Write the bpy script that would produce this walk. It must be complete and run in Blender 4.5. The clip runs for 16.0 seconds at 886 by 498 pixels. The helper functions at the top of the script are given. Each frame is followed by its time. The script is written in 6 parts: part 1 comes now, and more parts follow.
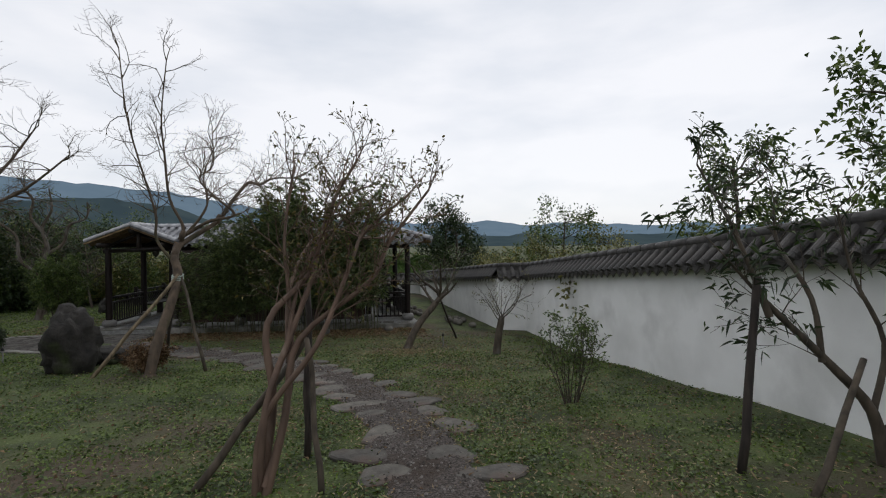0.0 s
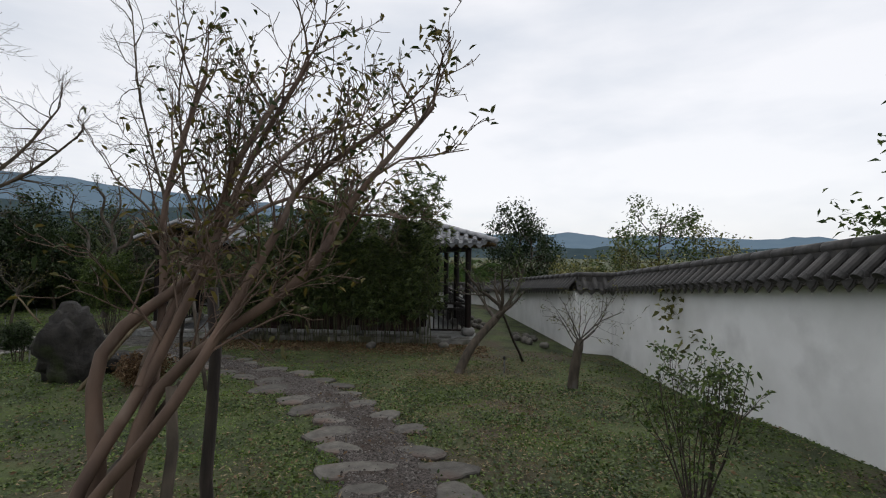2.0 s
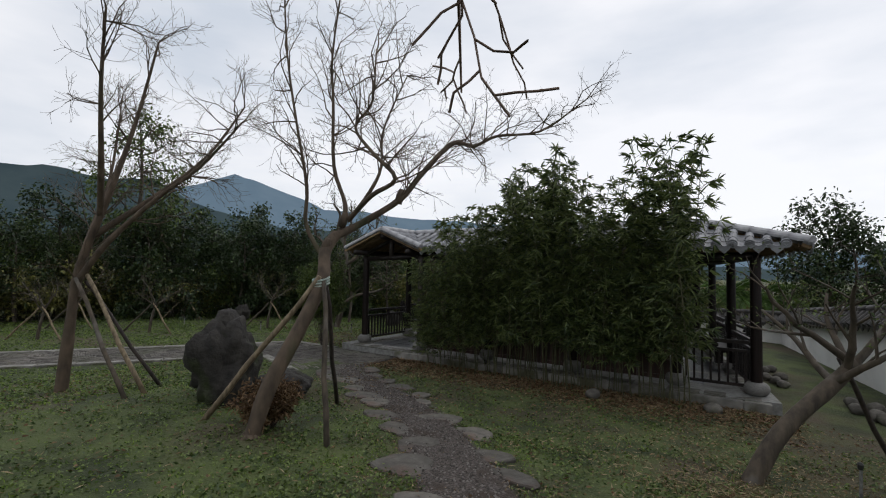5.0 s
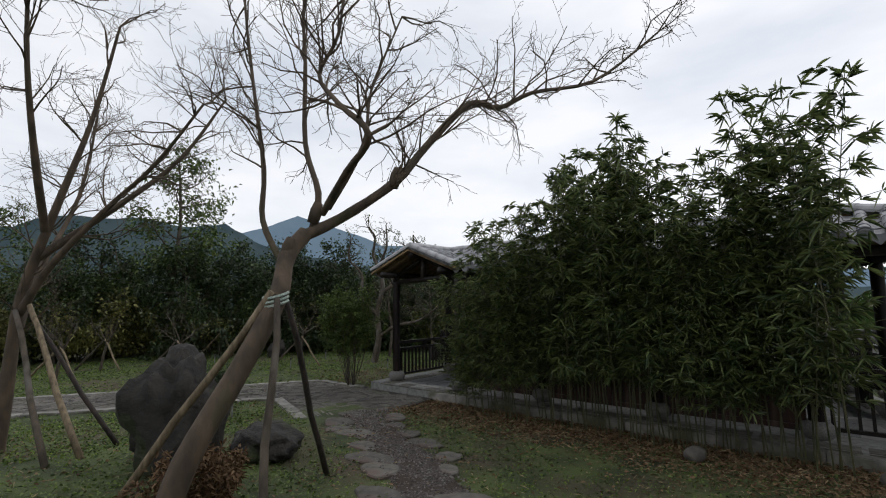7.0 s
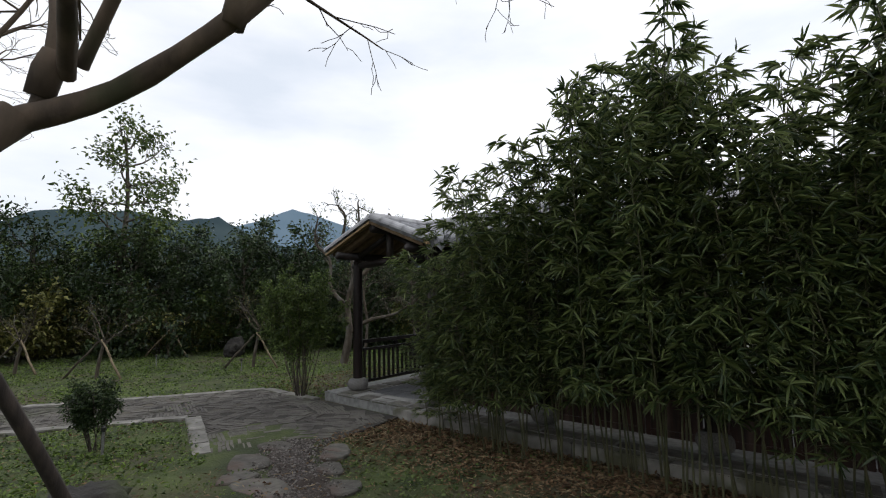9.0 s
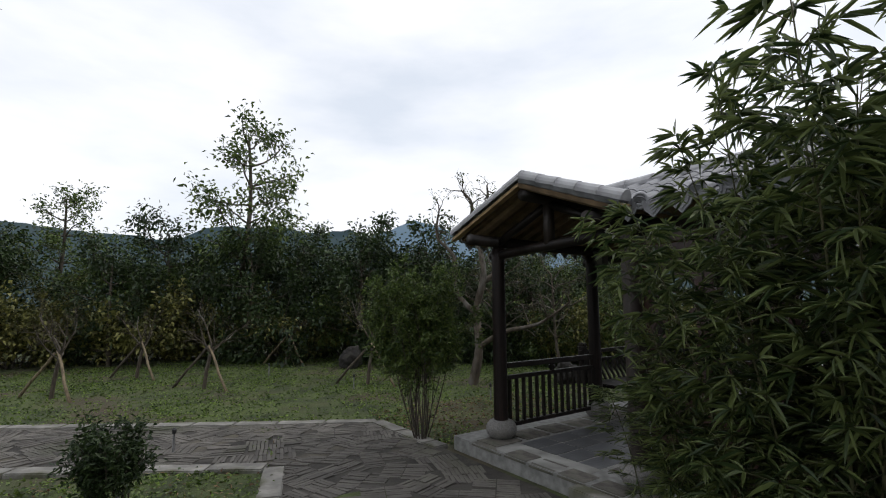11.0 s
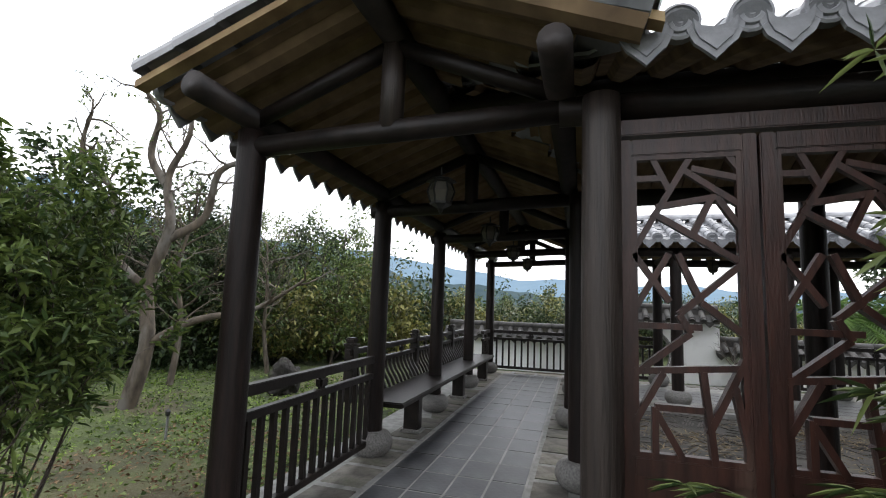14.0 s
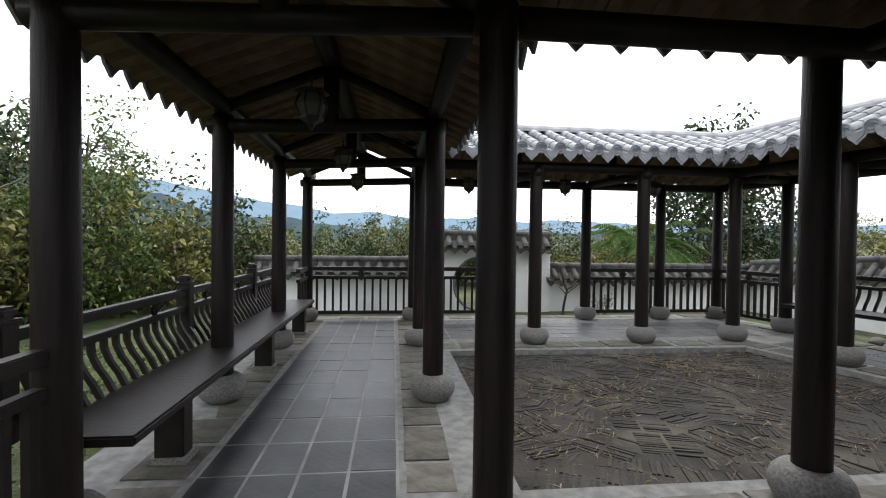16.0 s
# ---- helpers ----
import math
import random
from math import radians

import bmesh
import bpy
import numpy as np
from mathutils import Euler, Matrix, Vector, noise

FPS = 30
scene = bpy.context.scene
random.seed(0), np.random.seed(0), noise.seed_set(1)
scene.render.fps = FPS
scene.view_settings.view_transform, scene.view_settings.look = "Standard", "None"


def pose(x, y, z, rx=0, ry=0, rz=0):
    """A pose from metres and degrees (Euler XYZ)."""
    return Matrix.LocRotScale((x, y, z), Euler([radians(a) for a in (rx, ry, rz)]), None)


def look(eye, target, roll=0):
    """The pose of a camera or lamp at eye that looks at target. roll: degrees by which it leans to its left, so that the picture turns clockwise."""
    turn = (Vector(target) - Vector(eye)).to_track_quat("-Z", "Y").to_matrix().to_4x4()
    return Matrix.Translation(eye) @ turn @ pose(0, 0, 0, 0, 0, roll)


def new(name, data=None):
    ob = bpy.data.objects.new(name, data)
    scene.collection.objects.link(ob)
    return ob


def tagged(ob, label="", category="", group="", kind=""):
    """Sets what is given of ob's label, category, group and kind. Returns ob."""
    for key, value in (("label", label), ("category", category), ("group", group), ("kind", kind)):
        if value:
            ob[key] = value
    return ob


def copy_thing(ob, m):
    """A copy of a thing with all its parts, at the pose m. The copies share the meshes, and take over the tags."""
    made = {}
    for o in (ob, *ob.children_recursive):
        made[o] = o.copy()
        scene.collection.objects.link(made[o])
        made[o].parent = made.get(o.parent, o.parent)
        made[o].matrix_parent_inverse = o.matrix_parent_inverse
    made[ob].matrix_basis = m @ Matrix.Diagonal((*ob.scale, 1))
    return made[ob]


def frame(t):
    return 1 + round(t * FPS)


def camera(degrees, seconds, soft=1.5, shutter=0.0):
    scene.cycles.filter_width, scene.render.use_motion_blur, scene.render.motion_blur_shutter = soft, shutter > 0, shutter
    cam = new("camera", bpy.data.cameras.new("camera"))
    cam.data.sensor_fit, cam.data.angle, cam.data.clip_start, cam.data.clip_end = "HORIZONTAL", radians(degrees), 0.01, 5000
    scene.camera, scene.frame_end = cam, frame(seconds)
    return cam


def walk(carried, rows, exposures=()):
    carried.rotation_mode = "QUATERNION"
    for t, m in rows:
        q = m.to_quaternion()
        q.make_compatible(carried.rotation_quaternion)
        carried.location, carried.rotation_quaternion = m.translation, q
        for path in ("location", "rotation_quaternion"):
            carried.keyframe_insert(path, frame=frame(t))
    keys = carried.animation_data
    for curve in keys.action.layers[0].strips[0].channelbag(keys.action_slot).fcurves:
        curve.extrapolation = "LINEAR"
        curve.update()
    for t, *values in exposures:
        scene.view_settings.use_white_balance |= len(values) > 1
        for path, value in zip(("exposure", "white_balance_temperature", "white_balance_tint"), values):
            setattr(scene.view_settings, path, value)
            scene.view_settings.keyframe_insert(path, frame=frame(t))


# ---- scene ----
cam = camera(87.1, 16.0, soft=1.1)
PATH = [
    (0, (9.283, -15.757, 2.498), (9.464, -13.766, 2.48), -0.6),
    (0.5, (9.466, -15.23, 2.481), (9.763, -13.253, 2.443), 0.8),
    (1, (9.595, -14.695, 2.412), (9.696, -12.697, 2.406), 0.1),
    (1.5, (9.726, -14.141, 2.358), (9.725, -12.141, 2.353), 0.2),
    (2, (9.796, -13.579, 2.284), (9.643, -11.585, 2.313), 0.6),
    (2.5, (9.912, -13.081, 2.243), (9.695, -11.094, 2.292), 0.3),
    (3, (9.978, -12.503, 2.152), (9.705, -10.522, 2.208), 2.3),
    (3.5, (10.035, -11.946, 2.088), (9.684, -9.977, 2.105), 4.9),
    (4, (9.898, -11.388, 2.085), (9.229, -9.504, 2.118), 4.8),
    (4.5, (9.748, -10.78, 2.032), (8.839, -9.001, 2.109), 2.7),
    (4.7, (9.609, -10.547, 2.067), (8.553, -8.85, 2.137), 2.5),
    (6.8, (8.763, -8.462, 1.87), (7.576, -6.862, 2.048), -1.6),
    (7, (8.617, -8.272, 1.856), (7.329, -6.76, 2.09), -0.8),
    (7.5, (8.273, -7.837, 1.848), (6.964, -6.357, 2.158), -0.9),
    (8, (7.956, -7.259, 1.782), (6.717, -5.724, 2.112), 1.1),
    (8.5, (7.599, -6.713, 1.713), (6.32, -5.212, 2.049), 3.4),
    (9, (7.315, -6.066, 1.766), (6.038, -4.54, 1.969), -1.1),
    (9.5, (6.708, -5.511, 1.715), (5.139, -4.295, 1.959), 0.4),
    (9.7, (6.466, -5.322, 1.721), (4.844, -4.179, 1.972), 0.8),
    (11.8, (3.802, -4.013, 1.702), (2.195, -2.848, 1.945), -0.7),
    (12, (3.592, -3.941, 1.698), (2.018, -2.734, 1.955), 0.9),
    (12.5, (3.195, -3.57, 1.578), (1.836, -2.126, 1.839), -0.3),
    (13, (2.713, -3.305, 1.498), (1.497, -1.73, 1.701), -0.1),
    (13.5, (2.361, -2.996, 1.502), (1.479, -1.212, 1.704), 2.5),
    (14, (1.977, -2.37, 1.48), (1.41, -0.466, 1.712), 2.1),
    (14.5, (1.692, -1.904, 1.486), (1.454, 0.074, 1.661), 2.5),
    (15, (1.559, -1.357, 1.458), (1.581, 0.641, 1.547), 0.9),
    (15.5, (1.508, -0.692, 1.446), (1.521, 1.307, 1.486), -0.1),
    (16, (1.497, -0.21, 1.426), (1.711, 1.779, 1.389), 0.7),
]
walk(cam, [(t, look(eye, target, roll)) for t, eye, target, roll in PATH],
     [(0, -0.15), (8, 0.0), (9.5, 0.25), (12.5, 0.05), (13.5, 0.8), (14.5, 1.7), (15, 1.72), (16, 1.5)])

# ---- world and light: a bright overcast sky ----
world = bpy.data.worlds.new("overcast")
scene.world = world
world.use_nodes = True
wn, wl = world.node_tree.nodes, world.node_tree.links
wn.clear()
w_out = wn.new("ShaderNodeOutputWorld")
w_bg = wn.new("ShaderNodeBackground")
w_sky = wn.new("ShaderNodeTexSky")
w_sky.sky_type = "NISHITA"
w_sky.sun_disc = False
w_sky.sun_elevation, w_sky.sun_rotation = radians(48), radians(20)
w_gain = wn.new("ShaderNodeMixRGB")
w_gain.blend_type = "MULTIPLY"
w_gain.inputs[0].default_value = 1.0
w_gain.inputs[2].default_value = (0.13, 0.13, 0.13, 1)
w_co = wn.new("ShaderNodeTexCoord")
w_map = wn.new("ShaderNodeMapping")
w_map.inputs["Scale"].default_value = (1.0, 1.0, 3.2)
w_noise = wn.new("ShaderNodeTexNoise")
w_noise.inputs["Scale"].default_value = 1.7
w_noise.inputs["Detail"].default_value = 6
w_noise.inputs["Roughness"].default_value = 0.5
w_ramp = wn.new("ShaderNodeValToRGB")
w_ramp.color_ramp.elements[0].position = 0.33
w_ramp.color_ramp.elements[0].color = (0.68, 0.73, 0.81, 1)
w_ramp.color_ramp.elements[1].position = 0.6
w_ramp.color_ramp.elements[1].color = (1.0, 1.0, 1.03, 1)
w_mix = wn.new("ShaderNodeMixRGB")
w_mix.inputs[0].default_value = 0.9
wl.new(w_sky.outputs[0], w_gain.inputs[1])
wl.new(w_co.outputs["Generated"], w_map.inputs["Vector"])
wl.new(w_map.outputs[0], w_noise.inputs["Vector"])
wl.new(w_noise.outputs[0], w_ramp.inputs[0])
wl.new(w_gain.outputs[0], w_mix.inputs[1])
wl.new(w_ramp.outputs[0], w_mix.inputs[2])
wl.new(w_mix.outputs[0], w_bg.inputs["Color"])
w_bg.inputs["Strength"].default_value = 1.06
wl.new(w_bg.outputs[0], w_out.inputs["Surface"])
sun_data = bpy.data.lights.new("sun", "SUN")
sun_data.energy, sun_data.angle, sun_data.color = 0.6, radians(25), (1.0, 0.97, 0.93)
new("sun", sun_data).matrix_world = look((20, 30, 40), (4, 0, 0))


# ---- materials ----
def mat(name, a, b, rough=0.8, scale=6.0, detail=8.0, lo=0.35, hi=0.65, bump=0.3, bscale=40.0, metal=0.0,
        spot=None, sscale=1.2, slo=0.52, shi=0.62, stretch=(1, 1, 1), rnd=0.0, spec=0.5, dist=0.01):
    """Two colours mixed by noise, a third in large spots, a fine bump, and a shift of value from piece to piece."""
    m = bpy.data.materials.new(name)
    m.use_nodes = True
    n, l = m.node_tree.nodes, m.node_tree.links
    p = n["Principled BSDF"]
    co = n.new("ShaderNodeTexCoord")
    mp = n.new("ShaderNodeMapping")
    mp.inputs["Scale"].default_value = stretch
    l.new(co.outputs["Object"], mp.inputs["Vector"])
    no = n.new("ShaderNodeTexNoise")
    no.inputs["Scale"].default_value, no.inputs["Detail"].default_value = scale, detail
    l.new(mp.outputs[0], no.inputs["Vector"])
    rp = n.new("ShaderNodeValToRGB")
    rp.color_ramp.elements[0].position, rp.color_ramp.elements[1].position = lo, hi
    rp.color_ramp.elements[0].color, rp.color_ramp.elements[1].color = (*a, 1), (*b, 1)
    l.new(no.outputs[0], rp.inputs[0])
    out = rp.outputs[0]
    if spot:
        n2 = n.new("ShaderNodeTexNoise")
        n2.inputs["Scale"].default_value, n2.inputs["Detail"].default_value = sscale, 5
        l.new(mp.outputs[0], n2.inputs["Vector"])
        r2 = n.new("ShaderNodeValToRGB")
        r2.color_ramp.elements[0].position, r2.color_ramp.elements[1].position = slo, shi
        l.new(n2.outputs[0], r2.inputs[0])
        mx = n.new("ShaderNodeMixRGB")
        l.new(r2.outputs[0], mx.inputs[0])
        l.new(out, mx.inputs[1])
        mx.inputs[2].default_value = (*spot, 1)
        out = mx.outputs[0]
    if rnd:
        oi = n.new("ShaderNodeObjectInfo")
        mr = n.new("ShaderNodeMapRange")
        mr.inputs["To Min"].default_value, mr.inputs["To Max"].default_value = 1 - rnd, 1 + rnd
        l.new(oi.outputs["Random"], mr.inputs["Value"])
        hs = n.new("ShaderNodeHueSaturation")
        l.new(mr.outputs[0], hs.inputs["Value"])
        l.new(out, hs.inputs["Color"])
        out = hs.outputs[0]
    l.new(out, p.inputs["Base Color"])
    p.inputs["Roughness"].default_value, p.inputs["Metallic"].default_value = rough, metal
    p.inputs["Specular IOR Level"].default_value = spec
    if bump:
        n3 = n.new("ShaderNodeTexNoise")
        n3.inputs["Scale"].default_value, n3.inputs["Detail"].default_value = bscale, 6
        l.new(mp.outputs[0], n3.inputs["Vector"])
        bp = n.new("ShaderNodeBump")
        bp.inputs["Strength"].default_value, bp.inputs["Distance"].default_value = bump, dist
        l.new(n3.outputs[0], bp.inputs["Height"])
        l.new(bp.outputs[0], p.inputs["Normal"])
    return m


def leaf_mat(name, a, b, rough=0.45, trans=0.25, lo=0.2, hi=0.8):
    """Leaves whose colour shifts from leaf to leaf, with some light passing through."""
    m = bpy.data.materials.new(name)
    m.use_nodes = True
    n, l = m.node_tree.nodes, m.node_tree.links
    p = n["Principled BSDF"]
    ge = n.new("ShaderNodeNewGeometry")
    rp = n.new("ShaderNodeValToRGB")
    rp.color_ramp.elements[0].position, rp.color_ramp.elements[1].position = lo, hi
    rp.color_ramp.elements[0].color, rp.color_ramp.elements[1].color = (*a, 1), (*b, 1)
    l.new(ge.outputs["Random Per Island"], rp.inputs[0])
    l.new(rp.outputs[0], p.inputs["Base Color"])
    p.inputs["Roughness"].default_value = rough
    p.inputs["Specular IOR Level"].default_value = 0.35
    tr = n.new("ShaderNodeBsdfTranslucent")
    l.new(rp.outputs[0], tr.inputs["Color"])
    mx = n.new("ShaderNodeMixShader")
    mx.inputs[0].default_value = trans
    l.new(p.outputs[0], mx.inputs[1])
    l.new(tr.outputs[0], mx.inputs[2])
    l.new(mx.outputs[0], n["Material Output"].inputs["Surface"])
    return m


M_soil = mat("lawn_soil", (0.026, 0.036, 0.01), (0.07, 0.092, 0.024), 0.95, 1.6, 10, 0.36, 0.62, 0.9, 30,
             spot=(0.07, 0.052, 0.032), sscale=0.55, slo=0.5, shi=0.68, dist=0.03)
M_gravel = mat("gravel_path", (0.03, 0.024, 0.02), (0.13, 0.108, 0.095), 0.95, 45, 4, 0.4, 0.66, 1.0, 70,
               spot=(0.05, 0.035, 0.026), sscale=2.5, dist=0.03)
M_plaster = mat("white_plaster", (0.72, 0.72, 0.7), (0.84, 0.84, 0.825), 0.9, 1.3, 9, 0.3, 0.62, 0.15, 60,
                spot=(0.56, 0.56, 0.54), sscale=1.1, slo=0.54, shi=0.8)
M_wood = mat("dark_stained_wood", (0.005, 0.0035, 0.003), (0.015, 0.009, 0.0075), 0.5, 9, 8, 0.3, 0.7, 0.3, 30,
             stretch=(4, 4, 0.4), spot=(0.025, 0.015, 0.012), sscale=2.2, slo=0.56, shi=0.72, spec=0.22)
M_wood_h = mat("dark_stained_rail", (0.006, 0.0045, 0.004), (0.017, 0.012, 0.01), 0.47, 9, 8, 0.3, 0.7, 0.25, 30,
               spot=(0.024, 0.017, 0.014), sscale=2.0, slo=0.56, shi=0.72, spec=0.25)
M_redwood = mat("red_brown_wood", (0.018, 0.007, 0.005), (0.052, 0.019, 0.013), 0.42, 7, 8, 0.3, 0.7, 0.3, 30,
                stretch=(4, 4, 0.5), spot=(0.09, 0.055, 0.042), sscale=1.6, slo=0.58, shi=0.75)
M_weather = mat("weathered_post", (0.012, 0.008, 0.006), (0.036, 0.025, 0.02), 0.55, 7, 9, 0.3, 0.7, 0.5, 20,
                stretch=(5, 5, 0.3), spot=(0.1, 0.085, 0.075), sscale=1.5, slo=0.62, shi=0.8)
M_tile = mat("grey_roof_tile", (0.075, 0.078, 0.085), (0.27, 0.275, 0.29), 0.55, 5, 8, 0.25, 0.72, 0.4, 30,
             rnd=0.16, spot=(0.055, 0.055, 0.05), sscale=2.2, slo=0.55, shi=0.75)
M_tile_pale = mat("pale_ridge_tile", (0.2, 0.2, 0.21), (0.42, 0.42, 0.43), 0.6, 5, 8, 0.25, 0.72, 0.3, 30, rnd=0.15)
M_tile_dark = mat("dark_wall_tile", (0.014, 0.013, 0.012), (0.062, 0.057, 0.052), 0.65, 6, 8, 0.3, 0.7, 0.4, 30,
                  rnd=0.2, spot=(0.05, 0.045, 0.028), sscale=1.5)
M_under = mat("tan_tile_underside", (0.085, 0.054, 0.029), (0.22, 0.148, 0.08), 0.85, 5, 7, 0.3, 0.7, 0.3, 30)
M_verge = mat("bare_timber_strip", (0.2, 0.125, 0.06), (0.34, 0.24, 0.12), 0.75, 6, 6, stretch=(1, 1, 1), bump=0.2)
M_slate = mat("grey_slate_floor", (0.022, 0.023, 0.026), (0.05, 0.053, 0.057), 0.4, 4, 9, 0.3, 0.7, 0.25, 25, spec=0.35,
              rnd=0.22, spot=(0.11, 0.11, 0.108), sscale=1.1, slo=0.58, shi=0.75)
M_joint = mat("pale_mortar_joint", (0.16, 0.158, 0.148), (0.34, 0.335, 0.315), 0.95, 3, 7, 0.3, 0.7)
M_grout = mat("pale_grout", (0.15, 0.15, 0.14), (0.24, 0.24, 0.23), 0.9, 12, 5)
M_stone = mat("rough_grey_stone", (0.06, 0.055, 0.047), (0.17, 0.157, 0.135), 0.9, 6, 9, 0.3, 0.7, 0.8, 18,
              rnd=0.25, spot=(0.07, 0.075, 0.045), sscale=2.0, slo=0.55, shi=0.75, dist=0.02)
M_drum = mat("granite_base", (0.11, 0.107, 0.1), (0.22, 0.212, 0.2), 0.8, 60, 5, 0.35, 0.65, 0.3, 80,
             spot=(0.15, 0.14, 0.12), sscale=5, slo=0.55, shi=0.75)
M_step = mat("stepping_stone", (0.055, 0.05, 0.042), (0.125, 0.115, 0.098), 0.85, 8, 9, 0.3, 0.7, 0.6, 25,
             rnd=0.3, spot=(0.1, 0.065, 0.05), sscale=2.5, slo=0.5, shi=0.7, dist=0.015)
M_rock = mat("mossy_dark_rock", (0.009, 0.008, 0.007), (0.035, 0.031, 0.026), 0.9, 5, 10, 0.3, 0.7, 1.0, 9,
             spot=(0.03, 0.04, 0.01), sscale=1.8, slo=0.54, shi=0.68, dist=0.06)
M_pave = mat("brick_on_edge_paving", (0.055, 0.05, 0.044), (0.14, 0.128, 0.112), 0.9, 3, 9, 0.3, 0.7, 0.6, 30,
             rnd=0.3, spot=(0.06, 0.062, 0.04), sscale=0.7, slo=0.5, shi=0.7)
M_court = mat("court_brick", (0.024, 0.021, 0.018), (0.075, 0.067, 0.057), 0.9, 4, 9, 0.3, 0.7, 0.6, 30, rnd=0.3)
M_courtbed = mat("court_mortar", (0.02, 0.017, 0.014), (0.06, 0.054, 0.046), 0.95, 2, 9, 0.35, 0.65, 0.6, 40,
                 spot=(0.12, 0.105, 0.07), sscale=1.0, slo=0.55, shi=0.75)
M_curb = mat("kerb_stone", (0.11, 0.105, 0.095), (0.25, 0.24, 0.215), 0.9, 5, 9, 0.3, 0.7, 0.5, 30, rnd=0.2,
             spot=(0.08, 0.08, 0.05), sscale=1.6)
M_bark = mat("grey_brown_bark", (0.03, 0.024, 0.017), (0.1, 0.078, 0.055), 0.9, 12, 9, 0.3, 0.7, 0.7, 30,
             stretch=(1, 1, 0.35), spot=(0.11, 0.1, 0.085), sscale=3)
M_bark_red = mat("smooth_red_brown_bark", (0.06, 0.036, 0.024), (0.15, 0.095, 0.065), 0.75, 9, 8, 0.3, 0.7, 0.4, 25,
                 stretch=(1, 1, 0.3), spot=(0.2, 0.155, 0.12), sscale=4, slo=0.58, shi=0.72)
M_bark_tan = mat("tan_bare_bark", (0.04, 0.028, 0.018), (0.12, 0.086, 0.057), 0.85, 9, 9, 0.3, 0.7, 0.7, 25,
                 stretch=(1, 1, 0.4), spot=(0.035, 0.045, 0.014), sscale=1.6, slo=0.58, shi=0.7)
M_twig = mat("bare_twig", (0.035, 0.027, 0.022), (0.09, 0.07, 0.056), 0.9, 20, 3, bump=0)
M_prop = mat("prop_pole", (0.1, 0.075, 0.045), (0.24, 0.185, 0.115), 0.8, 8, 7, stretch=(3, 3, 0.4))
M_prop_dark = mat("dark_prop_pole", (0.016, 0.012, 0.01), (0.05, 0.037, 0.03), 0.8, 8, 7, stretch=(3, 3, 0.4))
M_rope = mat("pale_rope", (0.2, 0.26, 0.22), (0.4, 0.45, 0.4), 0.8, 60, 3)
M_culm = mat("bamboo_culm", (0.035, 0.045, 0.016), (0.11, 0.1, 0.05), 0.5, 4, 4, bump=0.1)
M_bamboo = leaf_mat("bamboo_leaf", (0.034, 0.058, 0.02), (0.165, 0.205, 0.07), 0.38, 0.34)
M_dark_leaf = leaf_mat("dark_green_leaf", (0.016, 0.03, 0.011), (0.045, 0.072, 0.022))
M_green = leaf_mat("green_leaf", (0.035, 0.064, 0.015), (0.125, 0.17, 0.042))
M_olive = leaf_mat("olive_leaf", (0.068, 0.076, 0.02), (0.23, 0.22, 0.064))
M_brownleaf = leaf_mat("dry_leaf", (0.07, 0.035, 0.015), (0.2, 0.13, 0.07), 0.8, 0.1)
M_straw = leaf_mat("straw", (0.12, 0.085, 0.04), (0.32, 0.25, 0.15), 0.9, 0.1)
M_grass = leaf_mat("grass_blade", (0.04, 0.075, 0.009), (0.17, 0.25, 0.042), 0.6, 0.3)
M_citrus = leaf_mat("orange_tinged_leaf", (0.03, 0.05, 0.012), (0.14, 0.11, 0.025))
M_glass = mat("milky_lantern_glass", (0.09, 0.085, 0.075), (0.15, 0.14, 0.125), 0.2, 3, 2, bump=0)
M_black = mat("black_fitting", (0.01, 0.01, 0.01), (0.03, 0.03, 0.03), 0.5, 20, 3, bump=0)
M_metal = mat("grey_metal_stake", (0.14, 0.14, 0.14), (0.3, 0.3, 0.3), 0.5, 20, 3, bump=0, metal=0.6)
M_palm = leaf_mat("palm_leaf", (0.05, 0.1, 0.02), (0.12, 0.2, 0.05), 0.4, 0.3)


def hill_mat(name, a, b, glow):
    """Distant wooded slopes, a plain backdrop; a faint bluish glow stands in for haze."""
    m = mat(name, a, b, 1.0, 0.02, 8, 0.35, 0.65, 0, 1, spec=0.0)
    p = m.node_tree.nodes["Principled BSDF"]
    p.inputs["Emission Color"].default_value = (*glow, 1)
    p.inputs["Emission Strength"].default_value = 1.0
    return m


# air haze put into the far hill's blue-grey base and both hills' emission
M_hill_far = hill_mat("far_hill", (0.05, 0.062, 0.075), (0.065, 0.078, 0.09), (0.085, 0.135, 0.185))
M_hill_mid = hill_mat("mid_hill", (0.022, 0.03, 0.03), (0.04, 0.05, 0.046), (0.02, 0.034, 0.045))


# ---- mesh helpers ----
def mesh_object(name, verts, faces, material, parent=None, label="", smooth=False):
    me = bpy.data.meshes.new(name)
    me.from_pydata([tuple(v) for v in verts], [], faces)
    me.materials.append(material)
    if smooth:
        me.shade_smooth()
    ob = new(name, me)
    if parent:
        ob.parent = parent
    if label:
        tagged(ob, label)
    return ob


def part(name, bm, material, parent=None, label="", smooth=False):
    me = bpy.data.meshes.new(name)
    bm.to_mesh(me)
    bm.free()
    me.materials.append(material)
    if smooth:
        me.shade_smooth()
    ob = new(name, me)
    if parent:
        ob.parent = parent
    if label:
        tagged(ob, label)
    return ob


def share(name, me, m, parent=None):
    """One more object on a mesh that exists."""
    ob = new(name, me)
    if parent:
        ob.parent = parent
    ob.matrix_basis = m
    return ob


def thing(name, label, category, m=None, group="", kind=""):
    ob = new(name)
    ob.empty_display_size = 0.1
    if m is not None:
        ob.matrix_basis = m
    return tagged(ob, label, category, group, kind)


